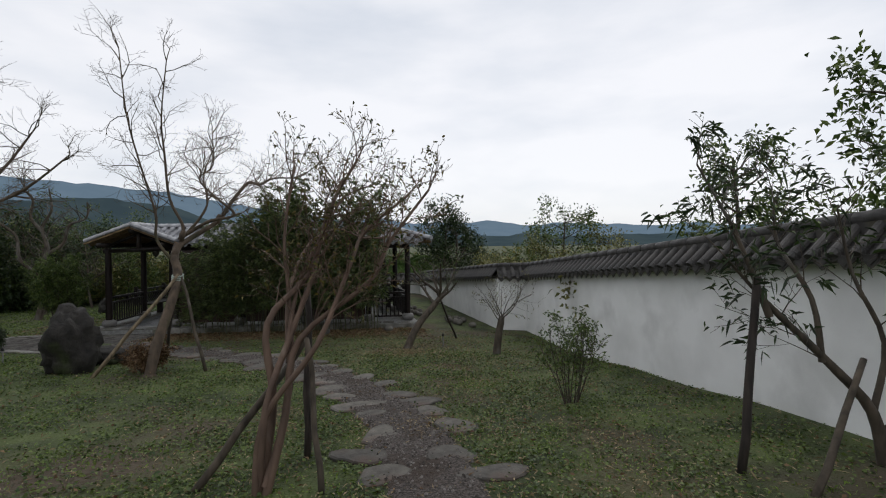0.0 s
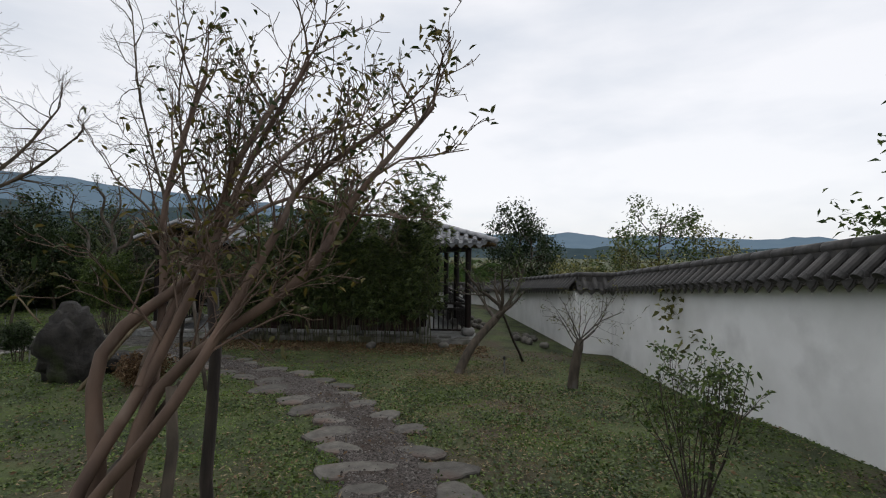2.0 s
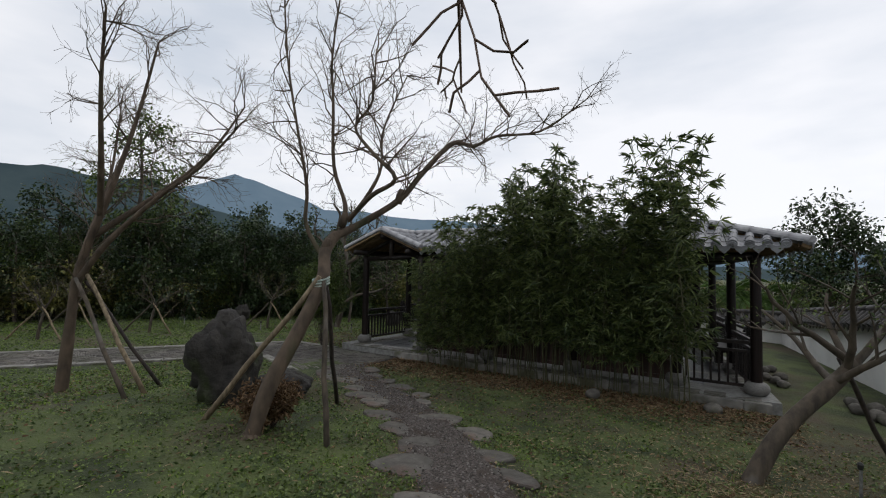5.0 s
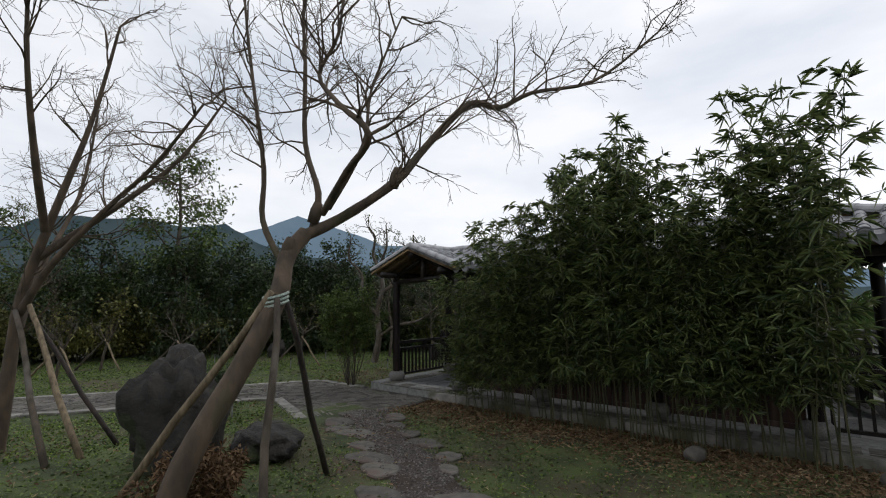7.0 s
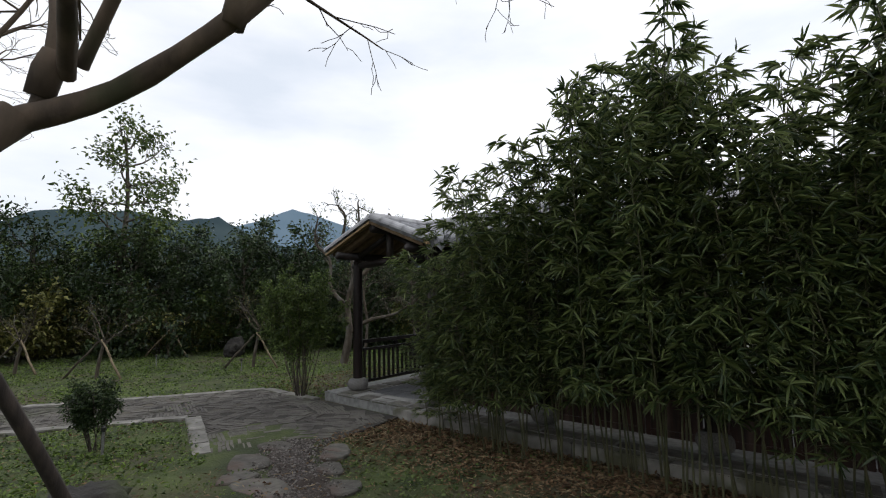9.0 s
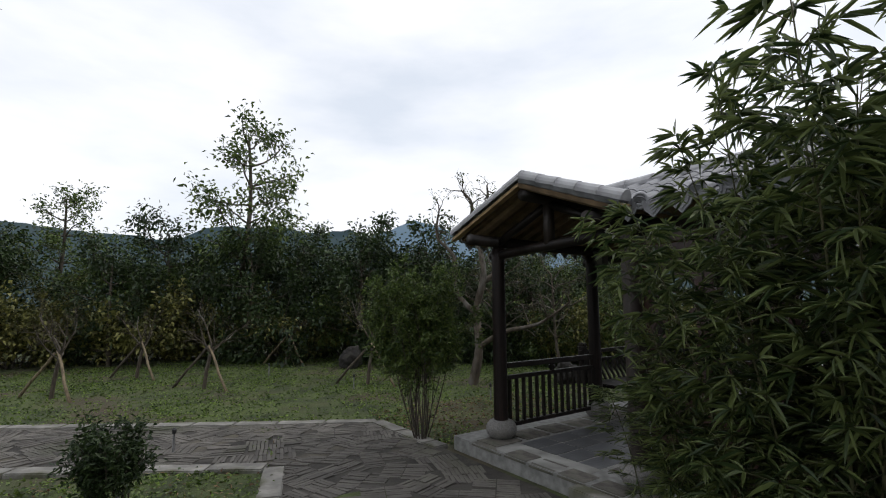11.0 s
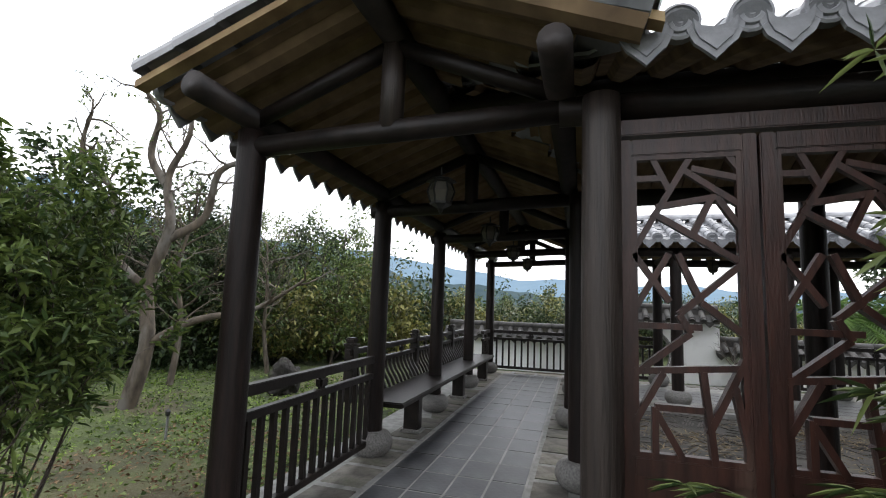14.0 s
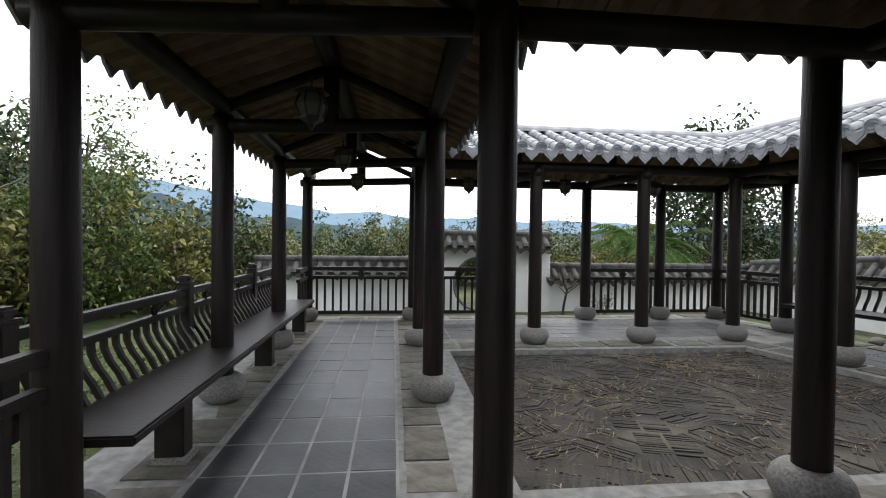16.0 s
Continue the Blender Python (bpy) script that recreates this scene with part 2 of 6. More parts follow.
def box(bm, x0, x1, y0, y1, z0, z1, m=None, bevel=0.0):
    r = bmesh.ops.create_cube(bm, size=1.0)["verts"]
    for v in r:
        v.co = Vector(((x0 + x1) / 2 + v.co.x * (x1 - x0), (y0 + y1) / 2 + v.co.y * (y1 - y0), (z0 + z1) / 2 + v.co.z * (z1 - z0)))
        if m is not None:
            v.co = m @ v.co
    if bevel:
        es = list({e for v in r for e in v.link_edges})
        bmesh.ops.bevel(bm, geom=es, offset=bevel, segments=2, affect="EDGES")
    return r


def boxed(name, x0, x1, y0, y1, z0, z1, material, parent=None, label="", bevel=0.0, m=None):
    bm = bmesh.new()
    box(bm, x0, x1, y0, y1, z0, z1, m, bevel)
    return part(name, bm, material, parent, label)


def tube(V, F, pts, radii, sides=6, cap=True):
    """Adds a tube along pts with those radii to the lists V and F."""
    pts = [Vector(p) for p in pts]
    base = len(V)
    prev = None
    for i, p in enumerate(pts):
        d = (pts[min(i + 1, len(pts) - 1)] - pts[max(i - 1, 0)]).normalized()
        if prev is None:
            ref = Vector((1, 0, 0)) if abs(d.x) < 0.8 else Vector((0, 1, 0))
            a = d.cross(ref).normalized()
        else:
            a = (prev - d * prev.dot(d)).normalized()
        prev = a
        b = d.cross(a)
        for k in range(sides):
            t = 2 * math.pi * k / sides
            V.append(p + (a * math.cos(t) + b * math.sin(t)) * radii[i])
    for i in range(len(pts) - 1):
        for k in range(sides):
            k2 = (k + 1) % sides
            F.append((base + i * sides + k, base + i * sides + k2, base + (i + 1) * sides + k2, base + (i + 1) * sides + k))
    if cap:
        F.append(tuple(base + k for k in reversed(range(sides))))
        F.append(tuple(base + (len(pts) - 1) * sides + k for k in range(sides)))


def lathe(profile, sides=24):
    """Verts and faces of a turned shape from (radius, z) pairs."""
    V, F = [], []
    for r, z in profile:
        for k in range(sides):
            t = 2 * math.pi * k / sides
            V.append((r * math.cos(t), r * math.sin(t), z))
    for i in range(len(profile) - 1):
        for k in range(sides):
            k2 = (k + 1) % sides
            F.append((i * sides + k, i * sides + k2, (i + 1) * sides + k2, (i + 1) * sides + k))
    F.append(tuple(reversed(range(sides))))
    F.append(tuple((len(profile) - 1) * sides + k for k in range(sides)))
    return V, F


def gz(x, y):
    """The height of the garden ground."""
    z = float(np.interp(y, [-18, -15.7, -10.3, -8.6, -6.9, -5, -3.3, -0.5], [0.92, 0.78, 0.39, 0.24, 0.18, 0.0, -0.12, -0.2]))
    w = float(np.interp(x, [-2.5, 2.0], [0.0, 1.0]))
    fall = 0.06 * max(0.0, min(x, 14.5) - 9.5) * float(np.interp(y, [-10, -5], [0.0, 1.0]))
    return z * w - 0.18 * (1 - w) - fall


# ---- ground ----
def build_ground():
    xs = sorted(set([-3000, -800, -200, -80, -45, -30] + list(np.arange(-22, 20.1, 0.5)) + [26, 40, 80, 200, 800, 3000]))
    ys = sorted(set([-3000, -800, -200, -80, -45, -30] + list(np.arange(-22, 16.1, 0.5)) + [22, 30, 45, 80, 200, 800, 3000]))
    V, F = [], []
    for y in ys:
        for x in xs:
            bump = 0.035 * noise.noise((x * 0.7, y * 0.7, 3.1)) if -20 < x < 13 and -20 < y < -1 else 0
            z = gz(x, y) + bump
            if y > -0.3 and -0.8 < x < 9.4 - 0.21 * y:
                z = -0.24
            V.append((x, y, z))
    w = len(xs)
    for j in range(len(ys) - 1):
        for i in range(w - 1):
            F.append((j * w + i, j * w + i + 1, (j + 1) * w + i + 1, (j + 1) * w + i))
    tagged(mesh_object("ground", V, F, M_soil, smooth=True), "patchy lawn soil with moss, thin grass and litter", "ground", kind="structure")


build_ground()


def hills(name, radius, profile, material, label, rough):
    """A ridge all round, whose height in degrees goes with the compass angle (to the left of north)."""
    V, F = [], []
    n = 360
    for i in range(n + 1):
        a = -180 + 360 * i / n
        el = float(np.interp(a, [p[0] for p in profile], [p[1] for p in profile]))
        el += rough * noise.noise((a * 0.22, radius * 0.01, 0)) + 0.4 * rough * noise.noise((a * 0.9, radius * 0.01, 5))
        r = radians(a)
        for k, f in enumerate((0, 0.5, 1.0)):
            d = radius * (0.8 + 0.2 * f)
            V.append((-math.sin(r) * d, math.cos(r) * d, -5 + f * (5 + radius * math.tan(radians(max(el, 0.3))))))
    for i in range(n):
        for k in range(2):
            F.append((i * 3 + k, i * 3 + k + 1, i * 3 + 4 + k, i * 3 + 3 + k))
    tagged(mesh_object(name, V, F, material, smooth=True), label, "hill", kind="structure")


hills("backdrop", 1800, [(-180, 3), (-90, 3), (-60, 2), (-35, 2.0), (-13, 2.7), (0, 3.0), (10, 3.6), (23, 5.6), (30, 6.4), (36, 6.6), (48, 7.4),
                         (52, 9.0), (58, 10.6), (64, 8.4), (72, 7), (80, 6), (95, 6), (180, 3)], M_hill_far, "distant wooded hills under cloud, tinted blue for haze", 0.5)
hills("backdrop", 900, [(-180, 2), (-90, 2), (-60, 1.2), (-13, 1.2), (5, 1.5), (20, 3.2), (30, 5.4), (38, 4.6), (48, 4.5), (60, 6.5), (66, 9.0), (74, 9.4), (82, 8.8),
                        (86, 7.3), (100, 8), (180, 2)], M_hill_mid, "dark green wooded hillside with a haze glow painted in", 0.7)

# ---- the gallery round a small court ----
WX, IX = 0.0, 1.87                          # column lines of the west wing
SY, JY, KY, NY = 0.0, 2.0, 6.2, 8.2         # column lines along y: south, inner south, inner north, outer north
TOP = 2.5                                  # column height
RUN, Z_RIDGE, Z_EAVE = 1.34, 3.16, 2.63     # roof
PITCH = math.atan2(Z_RIDGE - Z_EAVE, RUN)
RWX, RSY, RNY = (WX + IX) / 2, (SY + JY) / 2, (KY + NY) / 2
SOUTH = (4.05, 6.15, 8.2)                   # columns along the south wing
NORTH = (3.5, 5.1, 6.57)                    # columns along the north wing
EAST_IN = ((7.68, 2.0), (6.93, 4.85), (6.57, 6.25))
EAST_OUT = ((9.5, 0.0), (9.06, 2.0), (8.55, 4.4), (7.98, 6.85), (7.75, 8.2))
EA, EB = Vector((8.6, RSY)), Vector((7.15, RNY))   # ridge of the east wing, which stands askew
ED = (EB - EA).normalized()
EN = Vector((ED.y, -ED.x))
EANG = math.degrees(math.atan2(-ED.x, ED.y))


def east_off(x, y):
    """Level distance outwards from the ridge line of the east wing."""
    return (x - EA.x) * EN.x + (y - EA.y) * EN.y


def east_x(off, y):
    return EA.x + (off - (y - EA.y) * EN.y) / EN.x


def inner_x(y):
    """The court's east edge."""
    return 8.2 - 0.26 * y


gallery = thing("gallery", "dark timber gallery with grey tiled roofs round a court", "pavilion")


def build_columns():
    V, F = lathe([(0.095, 0), (0.095, 0.02), (0.093, 1.2), (0.089, TOP - 0.15), (0.089, TOP)], 20)
    col = bpy.data.meshes.new("column")
    col.from_pydata(V, [], F)
    col.materials.append(M_wood)
    col.shade_smooth()
    colw = col.copy()
    colw.materials.clear()
    colw.materials.append(M_weather)
    prof = [(0.13, -0.02), (0.175, 0.02), (0.2, 0.07), (0.205, 0.11), (0.19, 0.16), (0.155, 0.2), (0.115, 0.215)]
    V, F = lathe(prof, 24)
    drum = bpy.data.meshes.new("column_base")
    drum.from_pydata(V, [], F)
    drum.materials.append(M_drum)
    drum.shade_smooth()
    spots = [(WX, y) for y in (0, 2.05, 4.1, 6.15, 8.2)] + list(EAST_IN) + list(EAST_OUT)
    spots += [(2.07, -0.09), (IX + 0.1, 1.9), (IX, 4.0), (IX, 6.2), (IX, 8.2)]
    spots += [(x, 0.0) for x in SOUTH] + [(x, 2.1) for x in (3.8, 5.9)] + [(x, NY) for x in NORTH] + [(x, KY) for x in NORTH[:2]]
    for x, y in spots:
        c = share("column", colw if y < 0 else col, pose(x, y, 0, 0, 0, 37 * x + 19 * y), gallery)
        c.scale.z = 1.0
        share("column_base", drum, pose(0, 0, 0), c)


build_columns()


def pole(name, a, b, r, material, parent, label="", sides=12):
    V, F = [], []
    a, b = Vector(a), Vector(b)
    tube(V, F, [a, a.lerp(b, 0.5), b], [r, r, r], sides)
    return mesh_object(name, V, F, material, parent, label, True)


def build_beams():
    for x in (WX, IX):
        pole("eave_beam", (x, -0.5, TOP + 0.09), (x, 8.68, TOP + 0.09), 0.075, M_wood_h, gallery)
    for line in (EAST_IN, EAST_OUT):
        for p, q in zip(line, line[1:]):
            pole("eave_beam", (*p, TOP - 0.02), (*q, TOP - 0.02), 0.075, M_wood_h, gallery)
    for y, x1 in ((SY, 9.5), (JY, 7.68), (KY, 6.57), (NY, 7.75)):
        pole("eave_beam", (IX, y, TOP - 0.025), (x1, y, TOP - 0.025), 0.075, M_wood_h, gallery)
    for y in (0.0, 2.05, 4.1, 6.15, 8.2):
        pole("tie_beam", (WX - 0.12, y, TOP - 0.1), (IX + 0.12, y, TOP - 0.01), 0.065, M_wood_h, gallery)
        pole("king_post", (RWX, y, TOP - 0.05), (RWX, y, Z_RIDGE - 0.12), 0.07, M_weather if y == 0 else M_wood, gallery)
        for s in (-1, 1):
            pole("principal_rafter", (RWX, y, Z_RIDGE - 0.2), (RWX + s * 1.0, y, TOP + 0.04), 0.05, M_wood_h, gallery)
    for p, q in ((EAST_IN[0], EAST_OUT[1]), (EAST_IN[1], (8.42, 5.0)), (EAST_IN[2], EAST_OUT[3])):
        a, b = Vector((*p, TOP - 0.1)), Vector((*q, TOP - 0.01))
        pole("tie_beam", a, b, 0.065, M_wood_h, gallery)
        m = a.lerp(b, 0.5)
        pole("king_post", m, (m.x, m.y, Z_RIDGE - 0.12), 0.07, M_wood, gallery)
    for xs, a, b in ((SOUTH[:2], SY, JY), (NORTH[:2], KY, NY)):
        for x in xs:
            pole("tie_beam", (x, a - 0.12, TOP - 0.1), (x - (0.15 if a == SY else 0), b + 0.12, TOP - 0.01), 0.065, M_wood_h, gallery)
            pole("king_post", (x, (a + b) / 2, TOP - 0.05), (x, (a + b) / 2, Z_RIDGE - 0.12), 0.07, M_wood, gallery)
    zr = Z_RIDGE - 0.13
    pole("ridge_beam", (RWX, -0.44, zr), (RWX, 8.64, zr), 0.085, M_wood_h, gallery)
    pole("ridge_beam", (*EA, zr), (*EB, zr), 0.085, M_wood_h, gallery)
    pole("ridge_beam", (RWX, RSY, zr), (*EA, zr), 0.085, M_wood_h, gallery)
    pole("ridge_beam", (RWX, RNY, zr), (*EB, zr), 0.085, M_wood_h, gallery)


build_beams()

PIT = 0.262


def tile_meshes():
    """A barrel and the pan beside it for one course of unit pitch, and the two eave ends."""
    bar, pan = {}, {}

    def row(length):
        key = round(length, 2)
        if key in bar:
            return bar[key]
        V, F = [], []
        n = max(1, round(length / 0.31))
        for s in range(n):
            a, b = length * s / n, length * (s + 1) / n
            base = len(V)
            for d, r in ((a, 0.066), (b, 0.075)):
                for k in range(7):
                    t = math.pi * k / 6
                    V.append((r * math.cos(t), d, 0.03 + r * 0.95 * math.sin(t)))
            for k in range(6):
                F.append((base + k, base + k + 1, base + 8 + k, base + 7 + k))
            F.append(tuple(base + 7 + k for k in range(7)))
        me = bpy.data.meshes.new("barrel_tile")
        me.from_pydata(V, [], F)
        me.materials.append(M_tile)
        V, F = [], []
        for s in range(n):
            a, b = length * s / n, length * (s + 1) / n
            base = len(V)
            for d, lift in ((a, 0.0), (b, 0.012)):
                for lay in (0, 1):
                    for k in range(6):
                        t = math.pi * (k / 5)
                        V.append((PIT / 2 - 0.105 * math.cos(t), d, lift + 0.045 - 0.055 * math.sin(t) - 0.016 * lay))
            for lay in (0, 1):
                for k in range(5):
                    q = base + lay * 6 + k
                    F.append((q, q + 1, q + 13, q + 12) if lay == 0 else (q + 1, q, q + 12, q + 13))
            F.append(tuple(base + 12 + k for k in range(6)) + tuple(base + 18 + k for k in reversed(range(6))))
        mp = bpy.data.meshes.new("pan_tile")
        mp.from_pydata(V, [], F)
        mp.materials.append(M_tile)
        bar[key] = (me, mp)
        return bar[key]

    V, F = lathe([(0.082, -0.03), (0.082, 0.012), (0.07, 0.018), (0.066, 0.008), (0.05, 0.006), (0.046, 0.018), (0.03, 0.022), (0.024, 0.012), (0.012, 0.02)], 18)
    rnd = bpy.data.meshes.new("eave_roundel")
    rnd.from_pydata([(x, z, y) for x, y, z in V], [], [tuple(reversed(f)) for f in F])
    rnd.materials.append(M_tile)
    out = [(-0.115, 0.055), (-0.105, -0.02), (-0.08, -0.075), (-0.045, -0.105), (0, -0.15), (0.045, -0.105), (0.08, -0.075), (0.105, -0.02), (0.115, 0.055),
           (0.07, 0.005), (0.0, -0.012), (-0.07, 0.005)]
    V = [(x, 0.0, z) for x, z in out] + [(x, 0.022, z) for x, z in out]
    n = len(out)
    F = [tuple(range(n)), tuple(reversed(range(n, 2 * n)))] + [(i, n + i, n + (i + 1) % n, (i + 1) % n) for i in range(n)]
    b0 = len(V)
    inn = [(x * 0.72, (z + 0.03) * 0.7 - 0.03) for x, z in out]
    V += [(x, 0.03, z) for x, z in inn] + [(x, 0.02, z) for x, z in inn]
    F += [tuple(reversed(range(b0, b0 + n)))] + [(b0 + i, b0 + n + i, b0 + n + (i + 1) % n, b0 + (i + 1) % n) for i in range(n)]
    drip = bpy.data.meshes.new("drip_tile")
    drip.from_pydata([(x + PIT / 2, y, z) for x, y, z in V], [], F)
    drip.materials.append(M_tile)
    return row, rnd, drip


tile_row, roundel_mesh, drip_mesh = tile_meshes()


def under_mesh():
    """The tan underside of one course: a half-round strip with a dark batten beside it."""
    made = {}

    def strip(length):
        key = round(length, 2)
        if key not in made:
            V, F = [], []
            for d in (0, length):
                for k in range(5):
                    t = math.pi * k / 4
                    V.append((PIT / 2 - 0.092 * math.cos(t), d, -0.005 - 0.07 * math.sin(t)))
            for k in range(4):
                F.append((k + 1, k, k + 5, k + 6))
            b = len(V)
            for d in (0, length):
                for x, z in ((-0.035, 0.03), (0.035, 0.03), (0.035, -0.012), (-0.035, -0.012)):
                    V.append((x, d, z))
            for k in range(4):
                F.append((b + k, b + (k + 1) % 4, b + 4 + (k + 1) % 4, b + 4 + k))
            F += [(b + 3, b + 2, b + 1, b), (b + 4, b + 5, b + 6, b + 7)]
            me = bpy.data.meshes.new("underside_strip")
            me.from_pydata(V, [], F)
            me.materials.append(M_under)
            made[key] = me
        return made[key]
    return strip


under_strip = under_mesh()


def roof_slope(label, ridge_a, along, down, length, d0, d1):
    """Courses from the ridge to the eave. d0(u) and d1(u): where a course starts and ends, level metres from the ridge."""
    slope = new("roof_slope")
    slope.parent = gallery
    tagged(slope, label)
    c = 1 / math.cos(PITCH)
    al, dn = Vector(along), Vector(down)
    sl = (dn * math.cos(PITCH) + Vector((0, 0, -math.sin(PITCH)))).normalized()
    up = sl.cross(al)
    if up.z < 0:
        up = -up
    side = sl.cross(up)
    n = round(length / PIT)
    for i in range(n):
        u = (i + 0.5) * length / n
        a, b = d0(u), d1(u)
        if b - a < 0.12:
            continue
        L = round((b - a) * c / 0.05) * 0.05
        p = Vector(ridge_a) + al * u + sl * (a * c)
        m = Matrix(((side.x, sl.x, up.x, p.x), (side.y, sl.y, up.y, p.y), (side.z, sl.z, up.z, p.z), (0, 0, 0, 1)))
        me, mp = tile_row(L)
        share("barrel_tile", me, m, slope)
        share("pan_tile", mp, m, slope)
        share("underside_strip", under_strip(L), m, slope)
        if abs(b - RUN) < 0.01:
            e = p + sl * L
            me2 = Matrix(((side.x, dn.x, 0, e.x), (side.y, dn.y, 0, e.y), (0, 0, 1, e.z + 0.055), (0, 0, 0, 1)))
            share("eave_roundel", roundel_mesh, me2, slope)
            share("drip_tile", drip_mesh, me2 @ pose(0, -0.005, -0.03), slope)
    return slope


def full(u):
    return RUN


def zero(u):
    return 0.0


def last(ok):
    """The farthest a course runs from the ridge while ok holds."""
    d = 0.0
    while d < RUN and ok(d + 0.01):
        d += 0.01
    return RUN if d > RUN - 0.011 else d


def first(ok):
    """Where a course that begins at a hip starts."""
    d = 0.0
    while d < RUN and not ok(d):
        d += 0.01
    return d


def east_at(u, side, d):
    return EA + ED * u + EN * (side * d)


YA, YB = -0.42, 8.62                         # the gables of the west wing
ZR = Z_RIDGE
TILES = "weathered grey barrel tiles"
EL = (EB - EA).length
roof_slope(TILES, (RWX, YA, ZR), (0, 1, 0), (-1, 0, 0), YB - YA, zero, full)
roof_slope(TILES, (RWX, YA, ZR), (0, 1, 0), (1, 0, 0), YB - YA, zero, lambda u: min(RUN, abs(YA + u - RSY), abs(YA + u - RNY)))
roof_slope(TILES, (RWX, RSY, ZR), (1, 0, 0), (0, -1, 0), 9.4, lambda u: first(lambda d: d >= east_off(RWX + u, RSY - d)), lambda u: min(RUN, u))
roof_slope(TILES, (RWX, RSY, ZR), (1, 0, 0), (0, 1, 0), EA.x - RWX, zero, lambda u: min(RUN, u, last(lambda d: d <= -east_off(RWX + u, RSY + d))))
roof_slope(TILES, (RWX, RNY, ZR), (1, 0, 0), (0, -1, 0), EB.x - RWX + 0.4, lambda u: 0 if RWX + u < EB.x else RUN, lambda u: min(RUN, u, last(lambda d: d <= -east_off(RWX + u, RNY - d))))
roof_slope(TILES, (RWX, RNY, ZR), (1, 0, 0), (0, 1, 0), 7.3, lambda u: first(lambda d: d >= east_off(RWX + u, RNY + d)), lambda u: min(RUN, u))
roof_slope(TILES, (*EA, ZR), (*ED, 0), (*(-EN), 0), EL, zero, lambda u: last(lambda d: d <= east_at(u, -1, d).y - RSY and d <= RNY - east_at(u, -1, d).y))
east_start = EA - ED * 1.9
roof_slope(TILES, (*east_start, ZR), (*ED, 0), (*EN, 0), EL + 3.6,
           lambda u: first(lambda d: d >= RSY - east_at(u - 1.9, 1, d).y and d >= east_at(u - 1.9, 1, d).y - RNY), full)


def ridge_cap(a, b, r=0.085, seg=0.36):
    """A line of half-round cap tiles."""
    a, b = Vector(a), Vector(b)
    n = max(1, round((b - a).length / seg))
    cap = new("ridge_cap")
    cap.parent = gallery
    d = (b - a) / n
    V, F = [], []
    for q, rr in ((0.0, r), (1.03, r * 1.1)):
        for k in range(9):
            t = math.pi * (k / 8 * 1.2 - 0.1)
            V.append((rr * math.cos(t), q * d.length, rr * math.sin(t)))
    F = [(k, k + 1, k + 10, k + 9) for k in range(8)] + [tuple(9 + k for k in range(9)), tuple(reversed(range(9)))]
    me = bpy.data.meshes.new("cap_tile")
    me.from_pydata(V, [], F)
    me.materials.append(M_tile_pale)
    q = d.normalized().to_track_quat("Y", "Z").to_matrix().to_4x4()
    for i in range(n):
        share("cap_tile", me, Matrix.Translation(a + d * i) @ q, cap)


zc = ZR + 0.07
ridge_cap((RWX, YA - 0.04, zc), (RWX, YB + 0.04, zc))
ridge_cap((RWX + 0.1, RSY, zc), (*EA, zc))
ridge_cap((RWX + 0.1, RNY, zc), (*EB, zc))
ridge_cap((*EA, zc), (*EB, zc))
ridge_cap((*EA, zc), (east_x(RUN, RSY - RUN), RSY - RUN, Z_EAVE + 0.09))
ridge_cap((*EB, zc), (east_x(RUN, RNY + RUN), RNY + RUN, Z_EAVE + 0.09))
for yv in (YA - 0.02, YB + 0.02):
    for s in (-1, 1):
        ridge_cap((RWX, yv, zc), (RWX + s * RUN, yv, Z_EAVE + 0.09), 0.075, 0.3)
        V, F = [], []
        a, b = Vector((RWX, yv, ZR - 0.01)), Vector((RWX + s * (RUN + 0.02), yv, Z_EAVE + 0.0))
        for p in (a, b):
            for dy, dz in ((-0.04, 0.03), (0.04, 0.03), (0.04, -0.012), (-0.04, -0.012)):
                V.append((p.x, p.y + dy, p.z + dz))
        F = [(0, 1, 5, 4), (1, 2, 6, 5), (2, 3, 7, 6), (3, 0, 4, 7), (3, 2, 1, 0), (4, 5, 6, 7)]
        mesh_object("verge_board", V, F, M_verge, gallery, "pale unpainted timber strip")


def valley(a, b):
    """A grey gutter of tiles where two slopes meet."""
    a, b = Vector(a), Vector(b)
    d = b - a
    n = Vector((-d.y, d.x, 0)).normalized() * 0.2
    V = [a + n + Vector((0, 0, 0.09)), a - n + Vector((0, 0, 0.09)), b - n + Vector((0, 0, 0.09)), b + n + Vector((0, 0, 0.09)), a, b]
    V += [v + Vector((0, 0, -0.03)) for v in V]
    F = [(0, 4, 5, 3), (4, 1, 2, 5), (6, 9, 11, 10), (10, 11, 8, 7), (0, 3, 9, 6), (1, 7, 8, 2), (3, 5, 11, 9), (5, 2, 8, 11)]
    mesh_object("valley_gutter", V, F, M_tile, gallery)


ze = Z_EAVE + 0.0
for p, q in (((RWX, RSY), (1, 1)), ((RWX, RSY), (1, -1)), ((RWX, RNY), (1, -1)), ((RWX, RNY), (1, 1))):
    valley((p[0], p[1], ZR + 0.01), (p[0] + q[0] * RUN, p[1] + q[1] * RUN, ze + 0.01))
valley((*EA, ZR + 0.01), (east_x(-RUN, RSY + RUN), RSY + RUN, ze + 0.01))
valley((*EB, ZR + 0.01), (east_x(-RUN, RNY - RUN), RNY - RUN, ze + 0.01))


# ---- floor of the gallery ----
floor = thing("floor", "grey slate tile floor with pale joints and stone borders", "floor", kind="structure")


